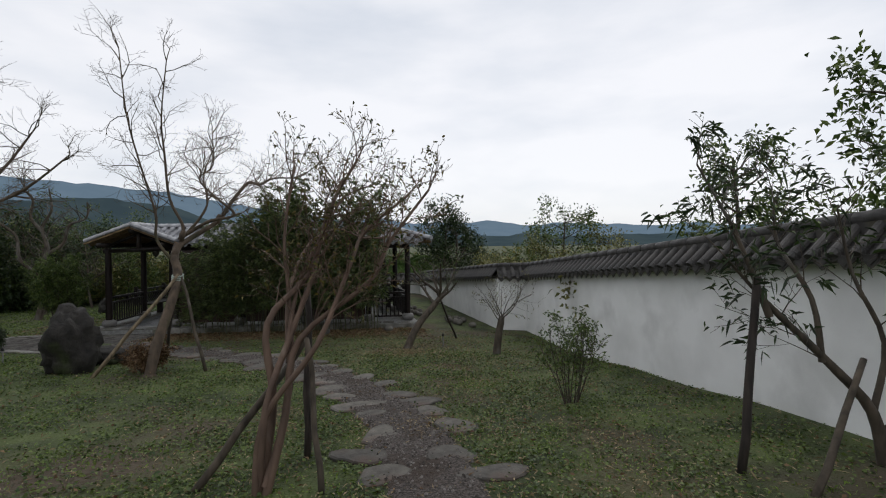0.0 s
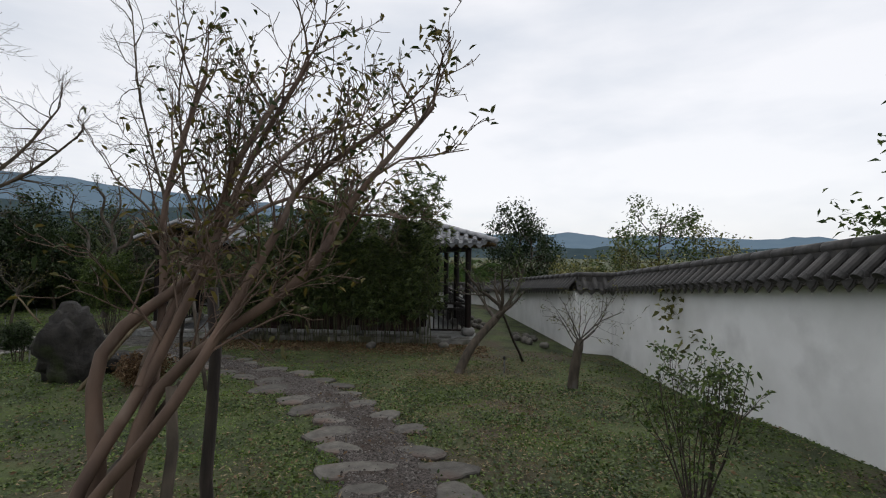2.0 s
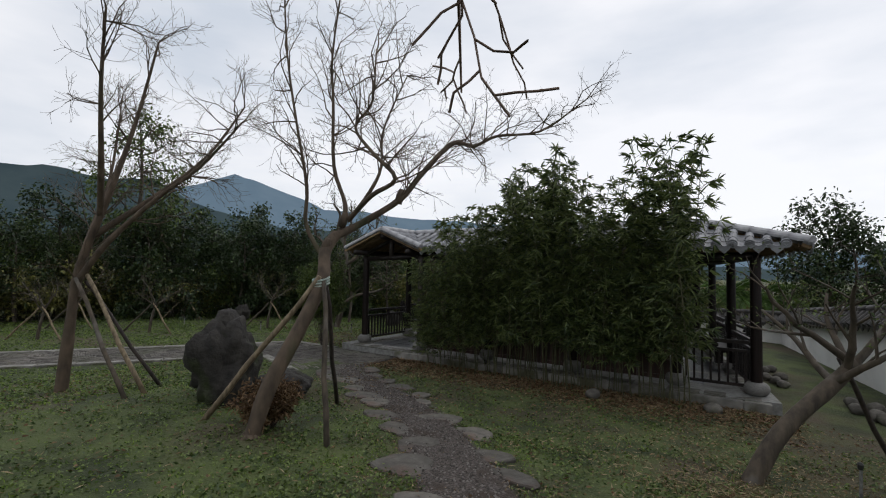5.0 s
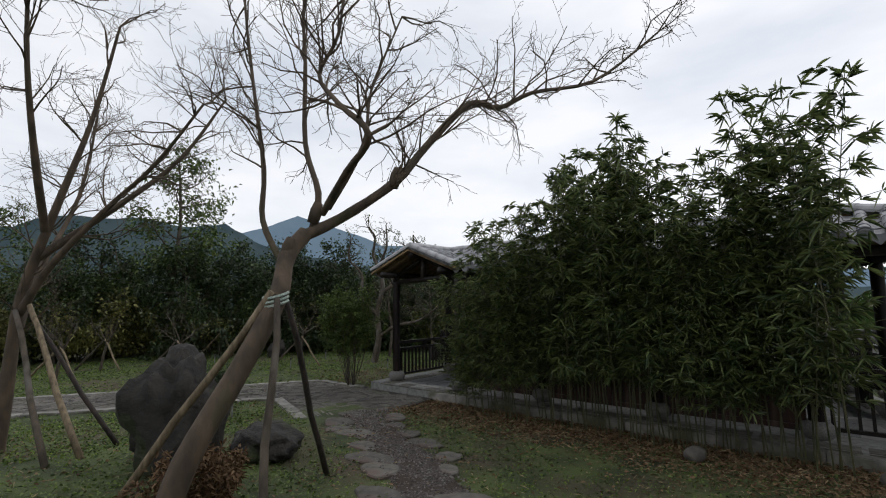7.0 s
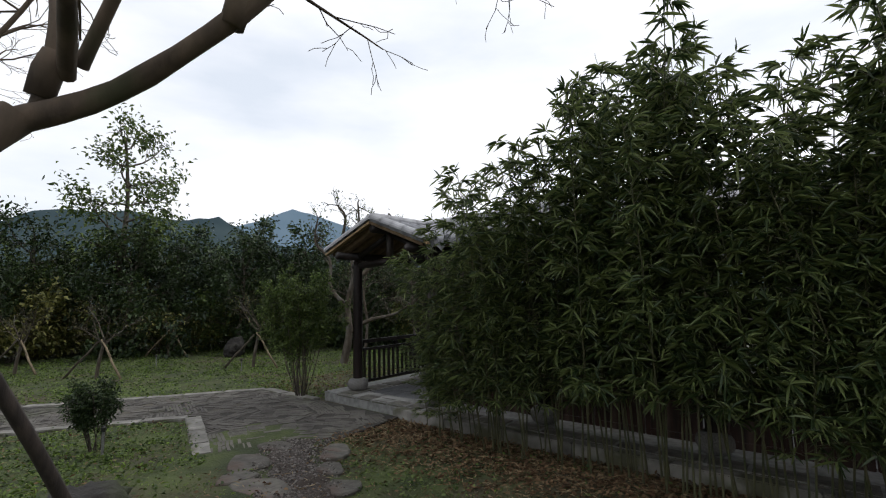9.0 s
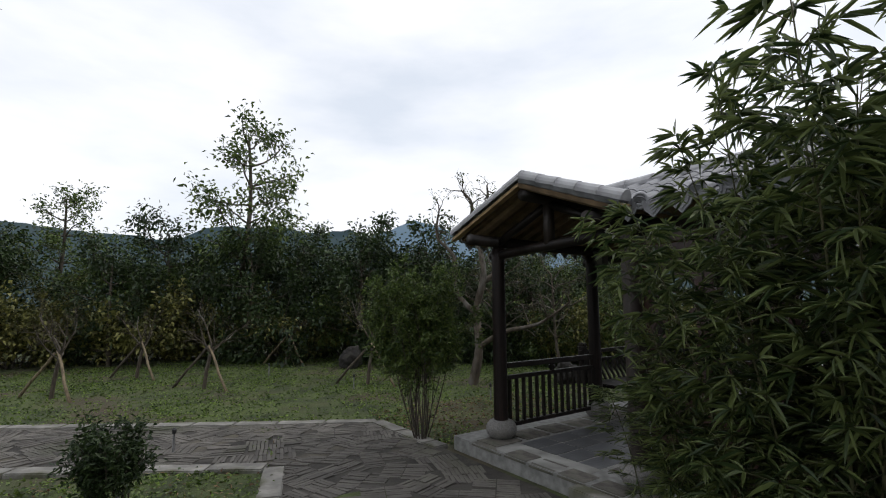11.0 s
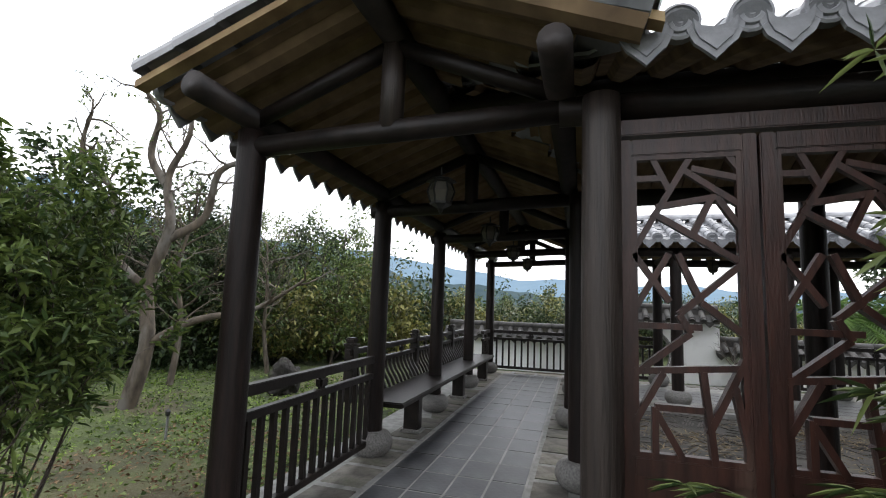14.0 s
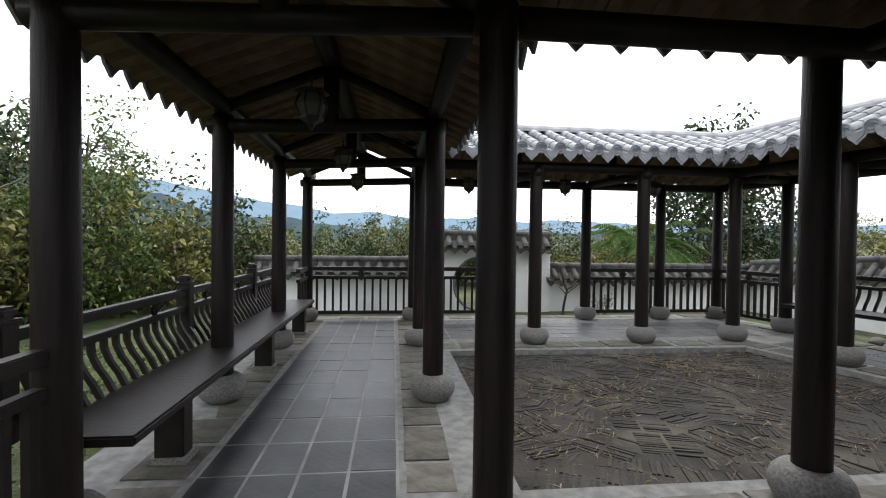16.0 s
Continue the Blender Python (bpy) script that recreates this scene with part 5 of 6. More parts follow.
# ---- bamboo along the south side ----
def bamboo_clump():
    made = []
    for v in range(9):
        rng = random.Random(100 + v)
        nr = np.random.default_rng(100 + v)
        t = thing("bamboo", "thin dark bamboo with dense narrow green leaves", "bamboo", pose(0, 0, -60), "bamboo along the gallery")
        V, F = [], []
        bend = Vector((rng.gauss(0, 0.25), rng.gauss(0.0, 0.25), 0))
        pts = [Vector((0, 0, 0)) + bend * (i / 8) ** 2 + Vector((0, 0, i / 8 * 3.2)) for i in range(9)]
        tube(V, F, pts, [0.011 - 0.001 * i for i in range(9)], 5, cap=False)
        pos, di = [], []
        for k in range(46):
            f = 0.2 + 0.8 * (k + rng.random()) / 46
            i = min(7, int(f * 8))
            q = pts[i].lerp(pts[i + 1], f * 8 - i)
            a = rng.uniform(0, 6.283)
            L = rng.uniform(0.12, 0.5) * (1.15 - 0.7 * f)
            e = q + Vector((math.cos(a) * L, math.sin(a) * L, L * rng.uniform(0.1, 0.7)))
            tube(V, F, [q, q.lerp(e, 0.5) + Vector((0, 0, 0.03)), e], [0.0035, 0.003, 0.002], 3, cap=False)
            dd = (e - q).normalized()
            for c in (0.55, 1.0):
                cen = q.lerp(e, c)
                for _ in range(rng.randint(6, 9)):
                    pos.append(tuple(cen))
                    di.append(tuple(dd * 0.7 + Vector((rng.gauss(0, 0.55), rng.gauss(0, 0.55), rng.gauss(-0.1, 0.35)))))
        mesh_object("culm", V, F, M_culm, t, smooth=True)
        n = len(pos)
        me = leaves("foliage", pos, di, nr.uniform(0.09, 0.19, n), nr.uniform(0.015, 0.024, n), nr, M_bamboo, 0.3)
        share("foliage", me, pose(0, 0, 0), t)
        made.append(t)
    rng = random.Random(77)
    prof = ([2.0, 2.65, 4.1, 4.8, 5.6, 6.4, 7.0, 7.6, 8.2, 8.6, 9.0], [2.3, 2.8, 3.4, 3.65, 4.5, 4.4, 3.7, 3.9, 4.5, 4.3, 3.3])
    first = set()
    for k in range(88):
        x = 3.15 + 5.4 * (k + rng.random()) / 88
        y = rng.uniform(-1.12, -0.68)
        h = float(np.interp(x, *prof)) * rng.uniform(0.72, 1.06) - gz(x, y)
        v = k % 9
        m = pose(x, y, gz(x, y) - 0.02, rng.uniform(0, 11), rng.uniform(-5, 5), 0) @ pose(0, 0, 0, 0, 0, rng.uniform(0, 360))
        if v not in first:
            first.add(v)
            ob = made[v]
            ob.matrix_basis = m
        else:
            ob = copy_thing(made[v], m)
        s = h / 3.25
        ob.scale = (0.55 + 0.45 * s, 0.55 + 0.45 * s, s)
    for x, y, h, v in ((2.92, -0.98, 1.75, 2), (3.05, -0.85, 2.5, 5), (3.0, -1.05, 1.4, 7), (2.85, -0.8, 1.3, 4), (2.5, -0.75, 1.25, 4)):
        ob = copy_thing(made[v], pose(x, y, gz(x, y) - 0.02, 3, -6, 70 * v))
        ob.scale = (0.75, 0.75, h / 3.25)


bamboo_clump()


# ---- woods beyond the lawn, and trees behind the walls ----
def make_wood():
    kinds = []
    specs = [(M_green, M_bark, 5.0, 0.09, 7, (6, 4, 3), 7, 0.16, 0.075), (M_olive, M_bark, 4.2, 0.07, 7, (6, 4, 3), 6, 0.15, 0.07),
             (M_dark_leaf, M_bark, 4.4, 0.09, 8, (6, 4, 3), 8, 0.17, 0.085), (M_green, M_bark, 6.5, 0.1, 9, (5, 4, 3), 6, 0.15, 0.07)]
    for i, (leaf, bark, h, r, n, kids, per, size, wid) in enumerate(specs):
        rng = random.Random(200 + i)
        t = thing("woodland_tree", ("green leafy woodland tree at the edge of the lawn", "olive-green woodland tree with thin foliage",
                                    "dark evergreen tree with a dense crown", "tall slender tree with open leafy crown")[i], "tree", pose(0, 0, -80), "woodland trees")
        V, F, tips = [], [], []
        pts = stem(V, F, [(0, 0, 0), (0.1, 0.05, h * 0.3), (0.0, 0.15, h * 0.6), (0.1, 0.1, h * 0.88)], r, r * 0.25, 8)
        for k in range(n * 2):
            f = (0.2 if i < 3 else 0.35) + (0.78 if i < 3 else 0.63) * (k + rng.random()) / (n * 2)
            q = pts[min(len(pts) - 1, int(f * (len(pts) - 1)))]
            a = k * 2.4 + rng.random()
            wide = (0.36, 0.34, 0.36, 0.2)[i] * h * (1.15 - 0.75 * abs(f - 0.45))
            bough(V, F, tips, q, (math.cos(a), math.sin(a), rng.uniform(0.1, 0.7)), wide * rng.uniform(0.7, 1.1), r * 0.3, 1, rng, 0.28, 0.08, kids, 0.5)
        finish_tree(t, V, F, bark, tips, rng, leaf, per, size, wid, 0.9, scatter=0.16, simple=True)
        kinds.append(t)
    bare = thing("bare_woodland_tree", "bare grey tree with tangled twigs at the wood's edge", "tree", pose(0, 0, -80), "woodland trees")
    rng = random.Random(222)
    V, F, tips = [], [], []
    pts = stem(V, F, [(0, 0, 0), (0.15, 0.1, 1.2), (0.05, 0.2, 2.4), (0.3, 0.1, 3.6)], 0.07, 0.02, 8)
    for k in range(16):
        a = k * 2.4
        bough(V, F, tips, pts[4 + k % (len(pts) - 4)], (math.cos(a), math.sin(a), rng.uniform(0.4, 1.2)), rng.uniform(0.8, 1.6), 0.022, 0, rng, 0.3, 0.08, (5, 4), 0.55)
    finish_tree(bare, V, F, M_bark, tips, rng, M_olive, 1, 0.06, 0.03, 0.12)
    bushes = []
    for i, leaf in enumerate((M_green, M_olive, M_dark_leaf)):
        rng = random.Random(240 + i)
        nr = np.random.default_rng(240 + i)
        b = thing("undergrowth_bush", ("dense green undergrowth bush", "olive scrubby undergrowth bush", "dark green undergrowth bush")[i] + " at the wood's edge", "bush", pose(0, 0, -80), "undergrowth")
        V, F, tips = [], [], []
        for k in range(11):
            a = k * 2.4
            q = rng.uniform(0.3, 1.3)
            bough(V, F, tips, (0.2 * math.cos(a), 0.2 * math.sin(a), 0), (q * math.cos(a), q * math.sin(a), 1.0), rng.uniform(1.2, 2.5), 0.016, 0, rng, 0.25, 0.05, (4, 3), 0.5, start=0.12)
        finish_tree(b, V, F, M_twig, tips, rng, leaf, 6, 0.17, 0.085, 1.0, scatter=0.18, simple=True)
        bushes.append(b)
    used = set()

    def put(t, x, y, s, z=None, sz=1.0):
        m = pose(x, y, gz(x, y) - 0.05 if z is None else z, 0, 0, rng2.uniform(0, 360))
        if t.name in used:
            t = copy_thing(t, m)
        else:
            used.add(t.name)
            t.matrix_basis = m
        t.scale = (s, s, s * sz)

    rng2 = random.Random(300)
    edge = [(-16.5, -16), (-16, -10), (-14.6, -5), (-13, -0.8), (-11, 2.6), (-8.8, 4.8), (-6.4, 6.6), (-4.6, 9), (-3.6, 12.5), (-1, 15), (3, 16), (8, 16.5), (13, 16), (17, 13)]
    for k in range(len(edge) - 1):
        (xa, ya), (xb, yb) = edge[k], edge[k + 1]
        nx, ny = yb - ya, -(xb - xa)
        q = math.hypot(nx, ny)
        nx, ny = -nx / q, -ny / q
        low = 1.0 if k < 8 else 0.6
        for j in range(5):
            f = (j + rng2.random()) / 5
            o = rng2.uniform(-0.2, 2.2)
            put(bushes[rng2.choice((0, 1, 1, 2))], xa + (xb - xa) * f + nx * o, ya + (yb - ya) * f + ny * o, rng2.uniform(0.75, 1.15) * (0.55 + 0.45 * low))
        for j in range(6):
            f = (j + rng2.random()) / 6
            o = rng2.uniform(0.8, 5.5)
            put(rng2.choice((kinds[0], kinds[0], kinds[1], kinds[1], kinds[2], bare)), xa + (xb - xa) * f + nx * o, ya + (yb - ya) * f + ny * o, rng2.uniform(0.7, 1.0) * low)
        if k % 2 == 0:
            put(kinds[3], (xa + xb) / 2 + nx * 3, (ya + yb) / 2 + ny * 3, rng2.uniform(0.55, 0.75) * low)
    put(kinds[3], -14.2, -0.2, 1.5)
    for x, y, q in ((-9.5, 5.0, 1.05), (-11.8, 3.4, 1.15), (-13.8, 1.6, 1.1), (-7.6, 6.8, 0.95), (-15.5, -2.5, 1.15), (-16.5, -8.5, 1.2)):
        put(kinds[2], x, y, q)
    put(kinds[2], -6.2, 7.2, 0.7)
    put(kinds[3], -17.5, -6.0, 1.05)
    put(kinds[2], -12.6, 4.6, 0.85)
    for x, y, q in ((-10.6, 2.9, 0.95), (-8.4, 5.2, 0.8), (-12.9, -0.2, 1.0), (-14.2, -4.2, 0.9), (-9.6, 4.4, 0.85), (-15.3, -8, 1.0)):
        put(kinds[2], x, y, q)
    put(kinds[2], 12.9, 14.0, 1.1, -0.6)
    put(kinds[0], -4.2, 8.6, 0.6)
    put(bare, -5.2, 4.6, 0.95)
    put(bare, -4.6, 6.6, 0.8)
    put(kinds[2], 12.2, 14.5, 1.25, -0.6)
    for x, y, s, kk in ((15.2, 2.5, 0.75, 1), (16.5, 4.5, 0.95, 0), (17.8, 2.5, 0.85, 1), (18.5, -2, 0.5, 1), (20, 3, 0.6, 1), (16, 8, 0.6, 0), (15.6, -7.5, 0.8, 3), (16.5, -6.0, 0.55, 2), (15.4, -10.9, 0.85, 3), (15, 11, 0.5, 1)):
        put(kinds[kk], x, y, s, -0.5)
    for x, y in ((15.5, 3.2), (18, 2), (14.5, 6.5), (17, -1), (15.5, -4), (14.6, 9.5)):
        put(bushes[1], x, y, 1.0, -0.4)


make_wood()


def tree_gnarled():
    """The gnarled dark tree beyond the gallery's rail."""
    rng = random.Random(61)
    t = thing("gnarled_tree", "gnarled half-bare tree with dark mossy twisting branches", "tree", pose(*down(-4.3, 3.0)))
    V, F, VB, FB, tips = [], [], [], [], []
    limbs = [((0, 0, 0), (0.15, 0.1, 0.9), (-0.05, 0.2, 1.8), (0.25, 0.2, 2.7), (0.0, 0.3, 3.5), (0.35, 0.3, 4.2), (0.2, 0.4, 5.0)),
             ((0.2, 0.2, 2.5), (0.6, 0.5, 2.9), (0.9, 0.4, 3.6), (1.4, 0.6, 3.9), (1.5, 0.5, 4.5)),
             ((0.0, 0.2, 1.7), (-0.5, -0.1, 2.3), (-0.7, 0.0, 3.2), (-1.2, -0.2, 3.8), (-1.1, -0.2, 4.5)),
             ((0.1, 0.1, 0.9), (0.7, 0.4, 1.3), (1.3, 1.0, 1.5), (1.9, 1.4, 2.0)),
             ((0.0, 0.3, 3.4), (-0.4, 0.3, 3.9), (-0.3, 0.3, 4.6), (-0.6, 0.2, 5.0))]
    for i, s in enumerate(limbs):
        pts = stem(V, F, s, 0.13 if i == 0 else 0.075, 0.022, 9)
        for k, q in enumerate(pts):
            if k > 5:
                ax = Vector((rng.gauss(0, 1), rng.gauss(0, 1), rng.gauss(0.4, 0.6)))
                bough(VB, FB, tips, q, ax, rng.uniform(0.4, 0.85), 0.02, 0, rng, 0.45, 0.12, (3, 2), 0.55)
    mesh_object("branch_crown", VB, FB, M_bark, t, smooth=True)
    finish_tree(t, V, F, M_bark, tips, rng, M_green, 2, 0.08, 0.035, 0.3)


tree_gnarled()


def palm(x, y, z):
    rng = random.Random(71)
    t = thing("palm", "green palm with arching feathered fronds behind the wall", "palm", pose(x, y, z))
    V, F = [], []
    tube(V, F, [(0, 0, 0), (0.05, 0, 1.2), (0.1, 0, 1.8)], [0.1, 0.09, 0.08], 8)
    mesh_object("trunk", V, F, M_bark, t, smooth=True)
    for k in range(13):
        a = k * 2.4
        up = rng.uniform(0.3, 1.5)
        nr = np.random.default_rng(k)
        pts = []
        p, d = Vector((0.1, 0, 1.8)), Vector((math.cos(a), math.sin(a), up)).normalized()
        for i in range(9):
            pts.append(p.copy())
            p = p + d * 0.2
            d = (d + Vector((0, 0, -0.16))).normalized()
        pos, di = [], []
        for i in range(1, 9):
            dd = (pts[i] - pts[i - 1]).normalized()
            sd = dd.cross(Vector((0, 0, 1))).normalized()
            for j in range(3):
                for s in (-1, 1):
                    pos.append(tuple(pts[i - 1].lerp(pts[i], j / 3)))
                    di.append(tuple(dd * 0.6 + sd * s + Vector((0, 0, -0.1))))
        n = len(pos)
        me = leaves("frond", pos, di, nr.uniform(0.3, 0.5, n), np.full(n, 0.03), nr, M_palm, 0.35)
        share("frond", me, pose(0, 0, 0), t)


palm(8.6, 12.8, -0.5)
palm(9.6, 13.4, -0.7)


# ---- saplings on the lawn ----
for i, (x, y, h) in enumerate(((-7.6, -2.4, 2.0), (-11.2, 0.6, 1.9), (-5.85, 0.95, 2.3), (-8.2, -5.2, 2.0), (-10.5, -3.6, 1.9))):
    small_tree(x, y, "bare young tree with tangled twigs on the lawn", 80 + i, h, 0.045, M_bark, M_olive, 0.12 if i != 2 else 0.7, lean=(0.15, 0.1), name="young_tree")
    prop(down(x + 0.75, y + 0.35), (x + 0.1, y + 0.05, gz(x, y) + 1.0), 0.03, M_prop)
    prop(down(x - 0.6, y - 0.6), (x + 0.05, y, gz(x, y) + 0.95), 0.03, M_prop if i % 2 else M_bark)


# ---- rocks, stepping stones, paving ----
def rock(x, y, sx, sy, sz, seed, label, name="garden_rock", material=None, sink=0.12):
    bm = bmesh.new()
    bmesh.ops.create_icosphere(bm, subdivisions=4 if sz > 0.15 else 2, radius=1.0)
    for v in bm.verts:
        p = v.co.copy()
        k = 1 + 0.3 * noise.noise(p * 1.3 + Vector((seed, 0, 0))) + 0.22 * (0.5 - noise.cell(p * 2.2 + Vector((0, 0, seed)))) * 0.5 + 0.14 * noise.ridged_multi_fractal(p * 1.6 + Vector((seed, seed, 0)), 1.0, 2.0, 3, 1.0, 2.0) - 0.14 + 0.1 * noise.noise(p * 3.1 + Vector((0, seed, 0))) + 0.04 * noise.noise(p * 8)
        v.co = Vector((p.x * sx * k, p.y * sy * k, p.z * sz * k))
    ob = part(name, bm, material or M_rock, smooth=True)
    ob.matrix_basis = pose(x, y, gz(x, y) + sz * (1 - sink) - sz * 0.1, 0, 0, seed * 40)
    return tagged(ob, label, "rock")


rock(2.95, -6.15, 0.44, 0.42, 0.68, 3, "tall dark mossy garden rock on the lawn")
rock(2.95, -5.1, 0.5, 0.36, 0.2, 4, "low dark flat rock on the lawn")
rock(-8.9, 1.9, 0.32, 0.3, 0.36, 6, "dark boulder at the lawn's edge")
rock(-3.0, 4.9, 0.26, 0.24, 0.3, 7, "dark boulder beyond the gallery rail")
rng_s = random.Random(9)
for i in range(16):
    rock(9.75 - 0.22 * i * 0.3 + rng_s.uniform(0, 0.5), 2.2 + i * 0.3, 0.13, 0.12, 0.09, 10 + i, "rounded grey field stone piled beside the wall", "field_stone", M_stone)
for x, y in ((11.0, 0.9), (11.3, 1.2), (11.2, 0.6), (11.5, 1.0), (7.0, -1.5), (11.7, 0.0), (11.3, 0.4), (11.0, 1.4), (8.9, -1.2)):
    rock(x, y, 0.14, 0.12, 0.1, x * 3, "rough grey stone lying near the gallery", "field_stone", M_stone)


def stepping_stone(x, y, w, d, seed):
    rng = random.Random(seed)
    n = 14
    V = []
    ph = rng.uniform(0, 6)
    for z, k in ((-0.08, 0.95), (0.0, 1.0), (0.014, 0.93)):
        for i in range(n):
            a = 2 * math.pi * i / n
            r = k * (1 + 0.13 * math.sin(2 * a + ph) + 0.12 * math.sin(3 * a + ph * 2) + 0.06 * math.sin(5 * a + ph * 3))
            V.append((w * r * math.cos(a), d * r * math.sin(a), z + 0.008 * math.sin(a + ph)))
    V.append((0, 0, 0.015))
    F = [tuple(reversed(range(n)))]
    for L in range(2):
        F += [(L * n + i, L * n + (i + 1) % n, L * n + n + (i + 1) % n, L * n + n + i) for i in range(n)]
    F += [(2 * n + i, 2 * n + (i + 1) % n, 3 * n) for i in range(n)]
    ob = mesh_object("stepping_stone", V, F, M_step)
    ob.matrix_basis = pose(x, y, gz(x, y) + 0.022, rng.uniform(-2, 2), rng.uniform(-2, 2), rng.uniform(-25, 25))
    tagged(ob, rng.choice(("flat grey-brown stepping stone in the gravel path", "flat reddish stepping stone bedded in gravel")) if rng.random() < 0.4 else "flat grey-brown stepping stone in the gravel path", "stepping stone", "stepping stones")


PATHLINE = [(9.75, -14.0), (9.6, -12.3), (9.45, -11.2), (9.2, -10.0), (8.85, -9.0), (8.45, -8.1), (7.9, -7.2), (7.0, -6.2), (6.0, -5.2), (4.9, -4.3), (3.9, -3.7), (2.9, -3.2), (2.1, -2.8), (1.6, -2.3)]


def along(f):
    q = f * (len(PATHLINE) - 1)
    i = min(len(PATHLINE) - 2, int(q))
    a, b = Vector(PATHLINE[i]), Vector(PATHLINE[i + 1])
    d = (b - a).normalized()
    return a.lerp(b, q - i), Vector((-d.y, d.x))


def build_path():
    rng = random.Random(15)
    V, F = [], []
    n = 90
    for i in range(n + 1):
        p, nr = along(i / n)
        w = (0.5 if i < 60 else 0.5 - 0.25 * (i - 60) / 30) + 0.12 * noise.noise((i * 0.35, 0, 1))
        for k in range(7):
            s = (k - 3) / 3
            q = p + nr * (s * (w + 0.08 * noise.noise((i * 0.6, s * 3, 2))))
            V.append((q.x, q.y, gz(q.x, q.y) + (0.032 if 0 < k < 6 else -0.045)))
    for i in range(n):
        for k in range(6):
            F.append((i * 7 + k, i * 7 + k + 1, i * 7 + 8 + k, i * 7 + 7 + k))
    tagged(mesh_object("path", V, F, M_gravel, smooth=True), "narrow dark gravel path between stepping stones", "path", kind="structure")
    k = 0
    for i in range(23):
        for s in (-1, 1):
            f = (i + 0.2 + (0.3 if s > 0 else 0) + rng.uniform(0, 0.4)) / 23.6
            p, nr = along(f)
            q = p + nr * (s * rng.uniform(0.24, 0.58))
            stepping_stone(q.x, q.y, rng.uniform(0.17, 0.37), rng.uniform(0.13, 0.24), 500 + k)
            k += 1


build_path()


def build_paving():
    """The kerbed brick paving that leads up to the gallery."""
    pv = thing("pavement", "old brick-on-edge paving with stone kerbs", "pavement", kind="structure")
    outline = [(-0.5, -0.62), (-2.25, -0.68), (-11.6, -15.2), (-10.0, -16.2), (-1.0, -2.65), (1.1, -3.4), (2.0, -2.3), (1.75, -0.62)]
    zt = -0.15
    bm = bmesh.new()
    top = [bm.verts.new((x, y, zt)) for x, y in outline]
    low = [bm.verts.new((x, y, -0.4)) for x, y in outline]
    bm.faces.new(list(reversed(top)) if False else top)
    for i in range(len(outline)):
        j = (i + 1) % len(outline)
        bm.faces.new((top[i], low[i], low[j], top[j]))
    bmesh.ops.recalc_face_normals(bm, faces=bm.faces)
    part("paving_bed", bm, M_courtbed, pv)
    rng = random.Random(19)

    def kerb(a, b, w=0.24):
        a, b = Vector(a), Vector(b)
        L = (b - a).length
        s = 0
        ang = math.degrees(math.atan2(b.y - a.y, b.x - a.x))
        while s < L - 0.1:
            q = min(rng.uniform(0.55, 0.95), L - s)
            p = a.lerp(b, (s + q / 2) / L)
            bm = bmesh.new()
            box(bm, -q / 2 + 0.008, q / 2 - 0.008, -w / 2, w / 2, -0.2, 0.0, bevel=0.014)
            ob = part("kerb_stone", bm, M_curb, pv)
            ob.matrix_basis = pose(p.x, p.y, zt + 0.022 + rng.uniform(-0.006, 0.006), 0, 0, ang + rng.uniform(-1, 1))
            s += q
    kerb((-2.25, -0.68), (-11.5, -15.1))
    kerb((-2.25, -0.68), (-0.5, -0.62))
    kerb((-10.0, -16.2), (-1.0, -2.65))
    kerb((-1.0, -2.65), (1.1, -3.4))
    b = bmesh.new()
    box(b, -0.12, 0.12, -0.02, 0.02, -0.03, 0.012)
    me = bpy.data.meshes.new("paving_brick")
    b.to_mesh(me)
    b.free()
    me.materials.append(M_pave)
    poly = [Vector((*p, 0)) for p in outline]

    def inside(x, y):
        c = False
        for i in range(len(outline)):
            (xa, ya), (xb, yb) = outline[i], outline[i - 1]
            if (ya > y) != (yb > y) and x < (xb - xa) * (y - ya) / (yb - ya) + xa:
                c = not c
        return c
    V, F = [], []
    count = 0
    cell = 0.5
    for i in range(-20, 7):
        for j in range(-22, 2):
            cx, cy = i * cell, j * cell
            if cx < -10 or not inside(cx, cy):
                continue
            a = rng.choice((20, 70, 110, 160, 45)) + rng.uniform(-5, 5)
            for k in range(10):
                for h in (-1, 1):
                    if rng.random() < 0.1:
                        continue
                    m = pose(cx, cy, zt - 0.002 + rng.uniform(-0.006, 0.006), 0, 0, a) @ pose(h * 0.125, (k - 4.5) * 0.05, 0, rng.uniform(-3, 3), 0, rng.uniform(-3, 3))
                    q = m.translation
                    if not (inside(q.x - 0.1, q.y) and inside(q.x + 0.1, q.y) and inside(q.x, q.y + 0.1) and inside(q.x, q.y - 0.1)):
                        continue
                    if count < 290 and -1.9 < q.x < 0.6 and q.y < -1.0:
                        share("brick", me, m, pv)
                        count += 1
                    else:
                        base = len(V)
                        V += [m @ v.co for v in me.vertices]
                        F += [tuple(base + w for w in p.vertices) for p in me.polygons]
    tagged(mesh_object("brick_courses", V, F, M_pave, pv), kind="stuff")


build_paving()


# ---- grass, litter ----
def on_path(x, y):
    d = 9.0
    for i in range(len(PATHLINE) - 1):
        a, b = Vector(PATHLINE[i]), Vector(PATHLINE[i + 1])
        t = max(0, min(1, (Vector((x, y)) - a).dot(b - a) / (b - a).length_squared))
        d = min(d, (Vector((x, y)) - a.lerp(b, t)).length)
    return d


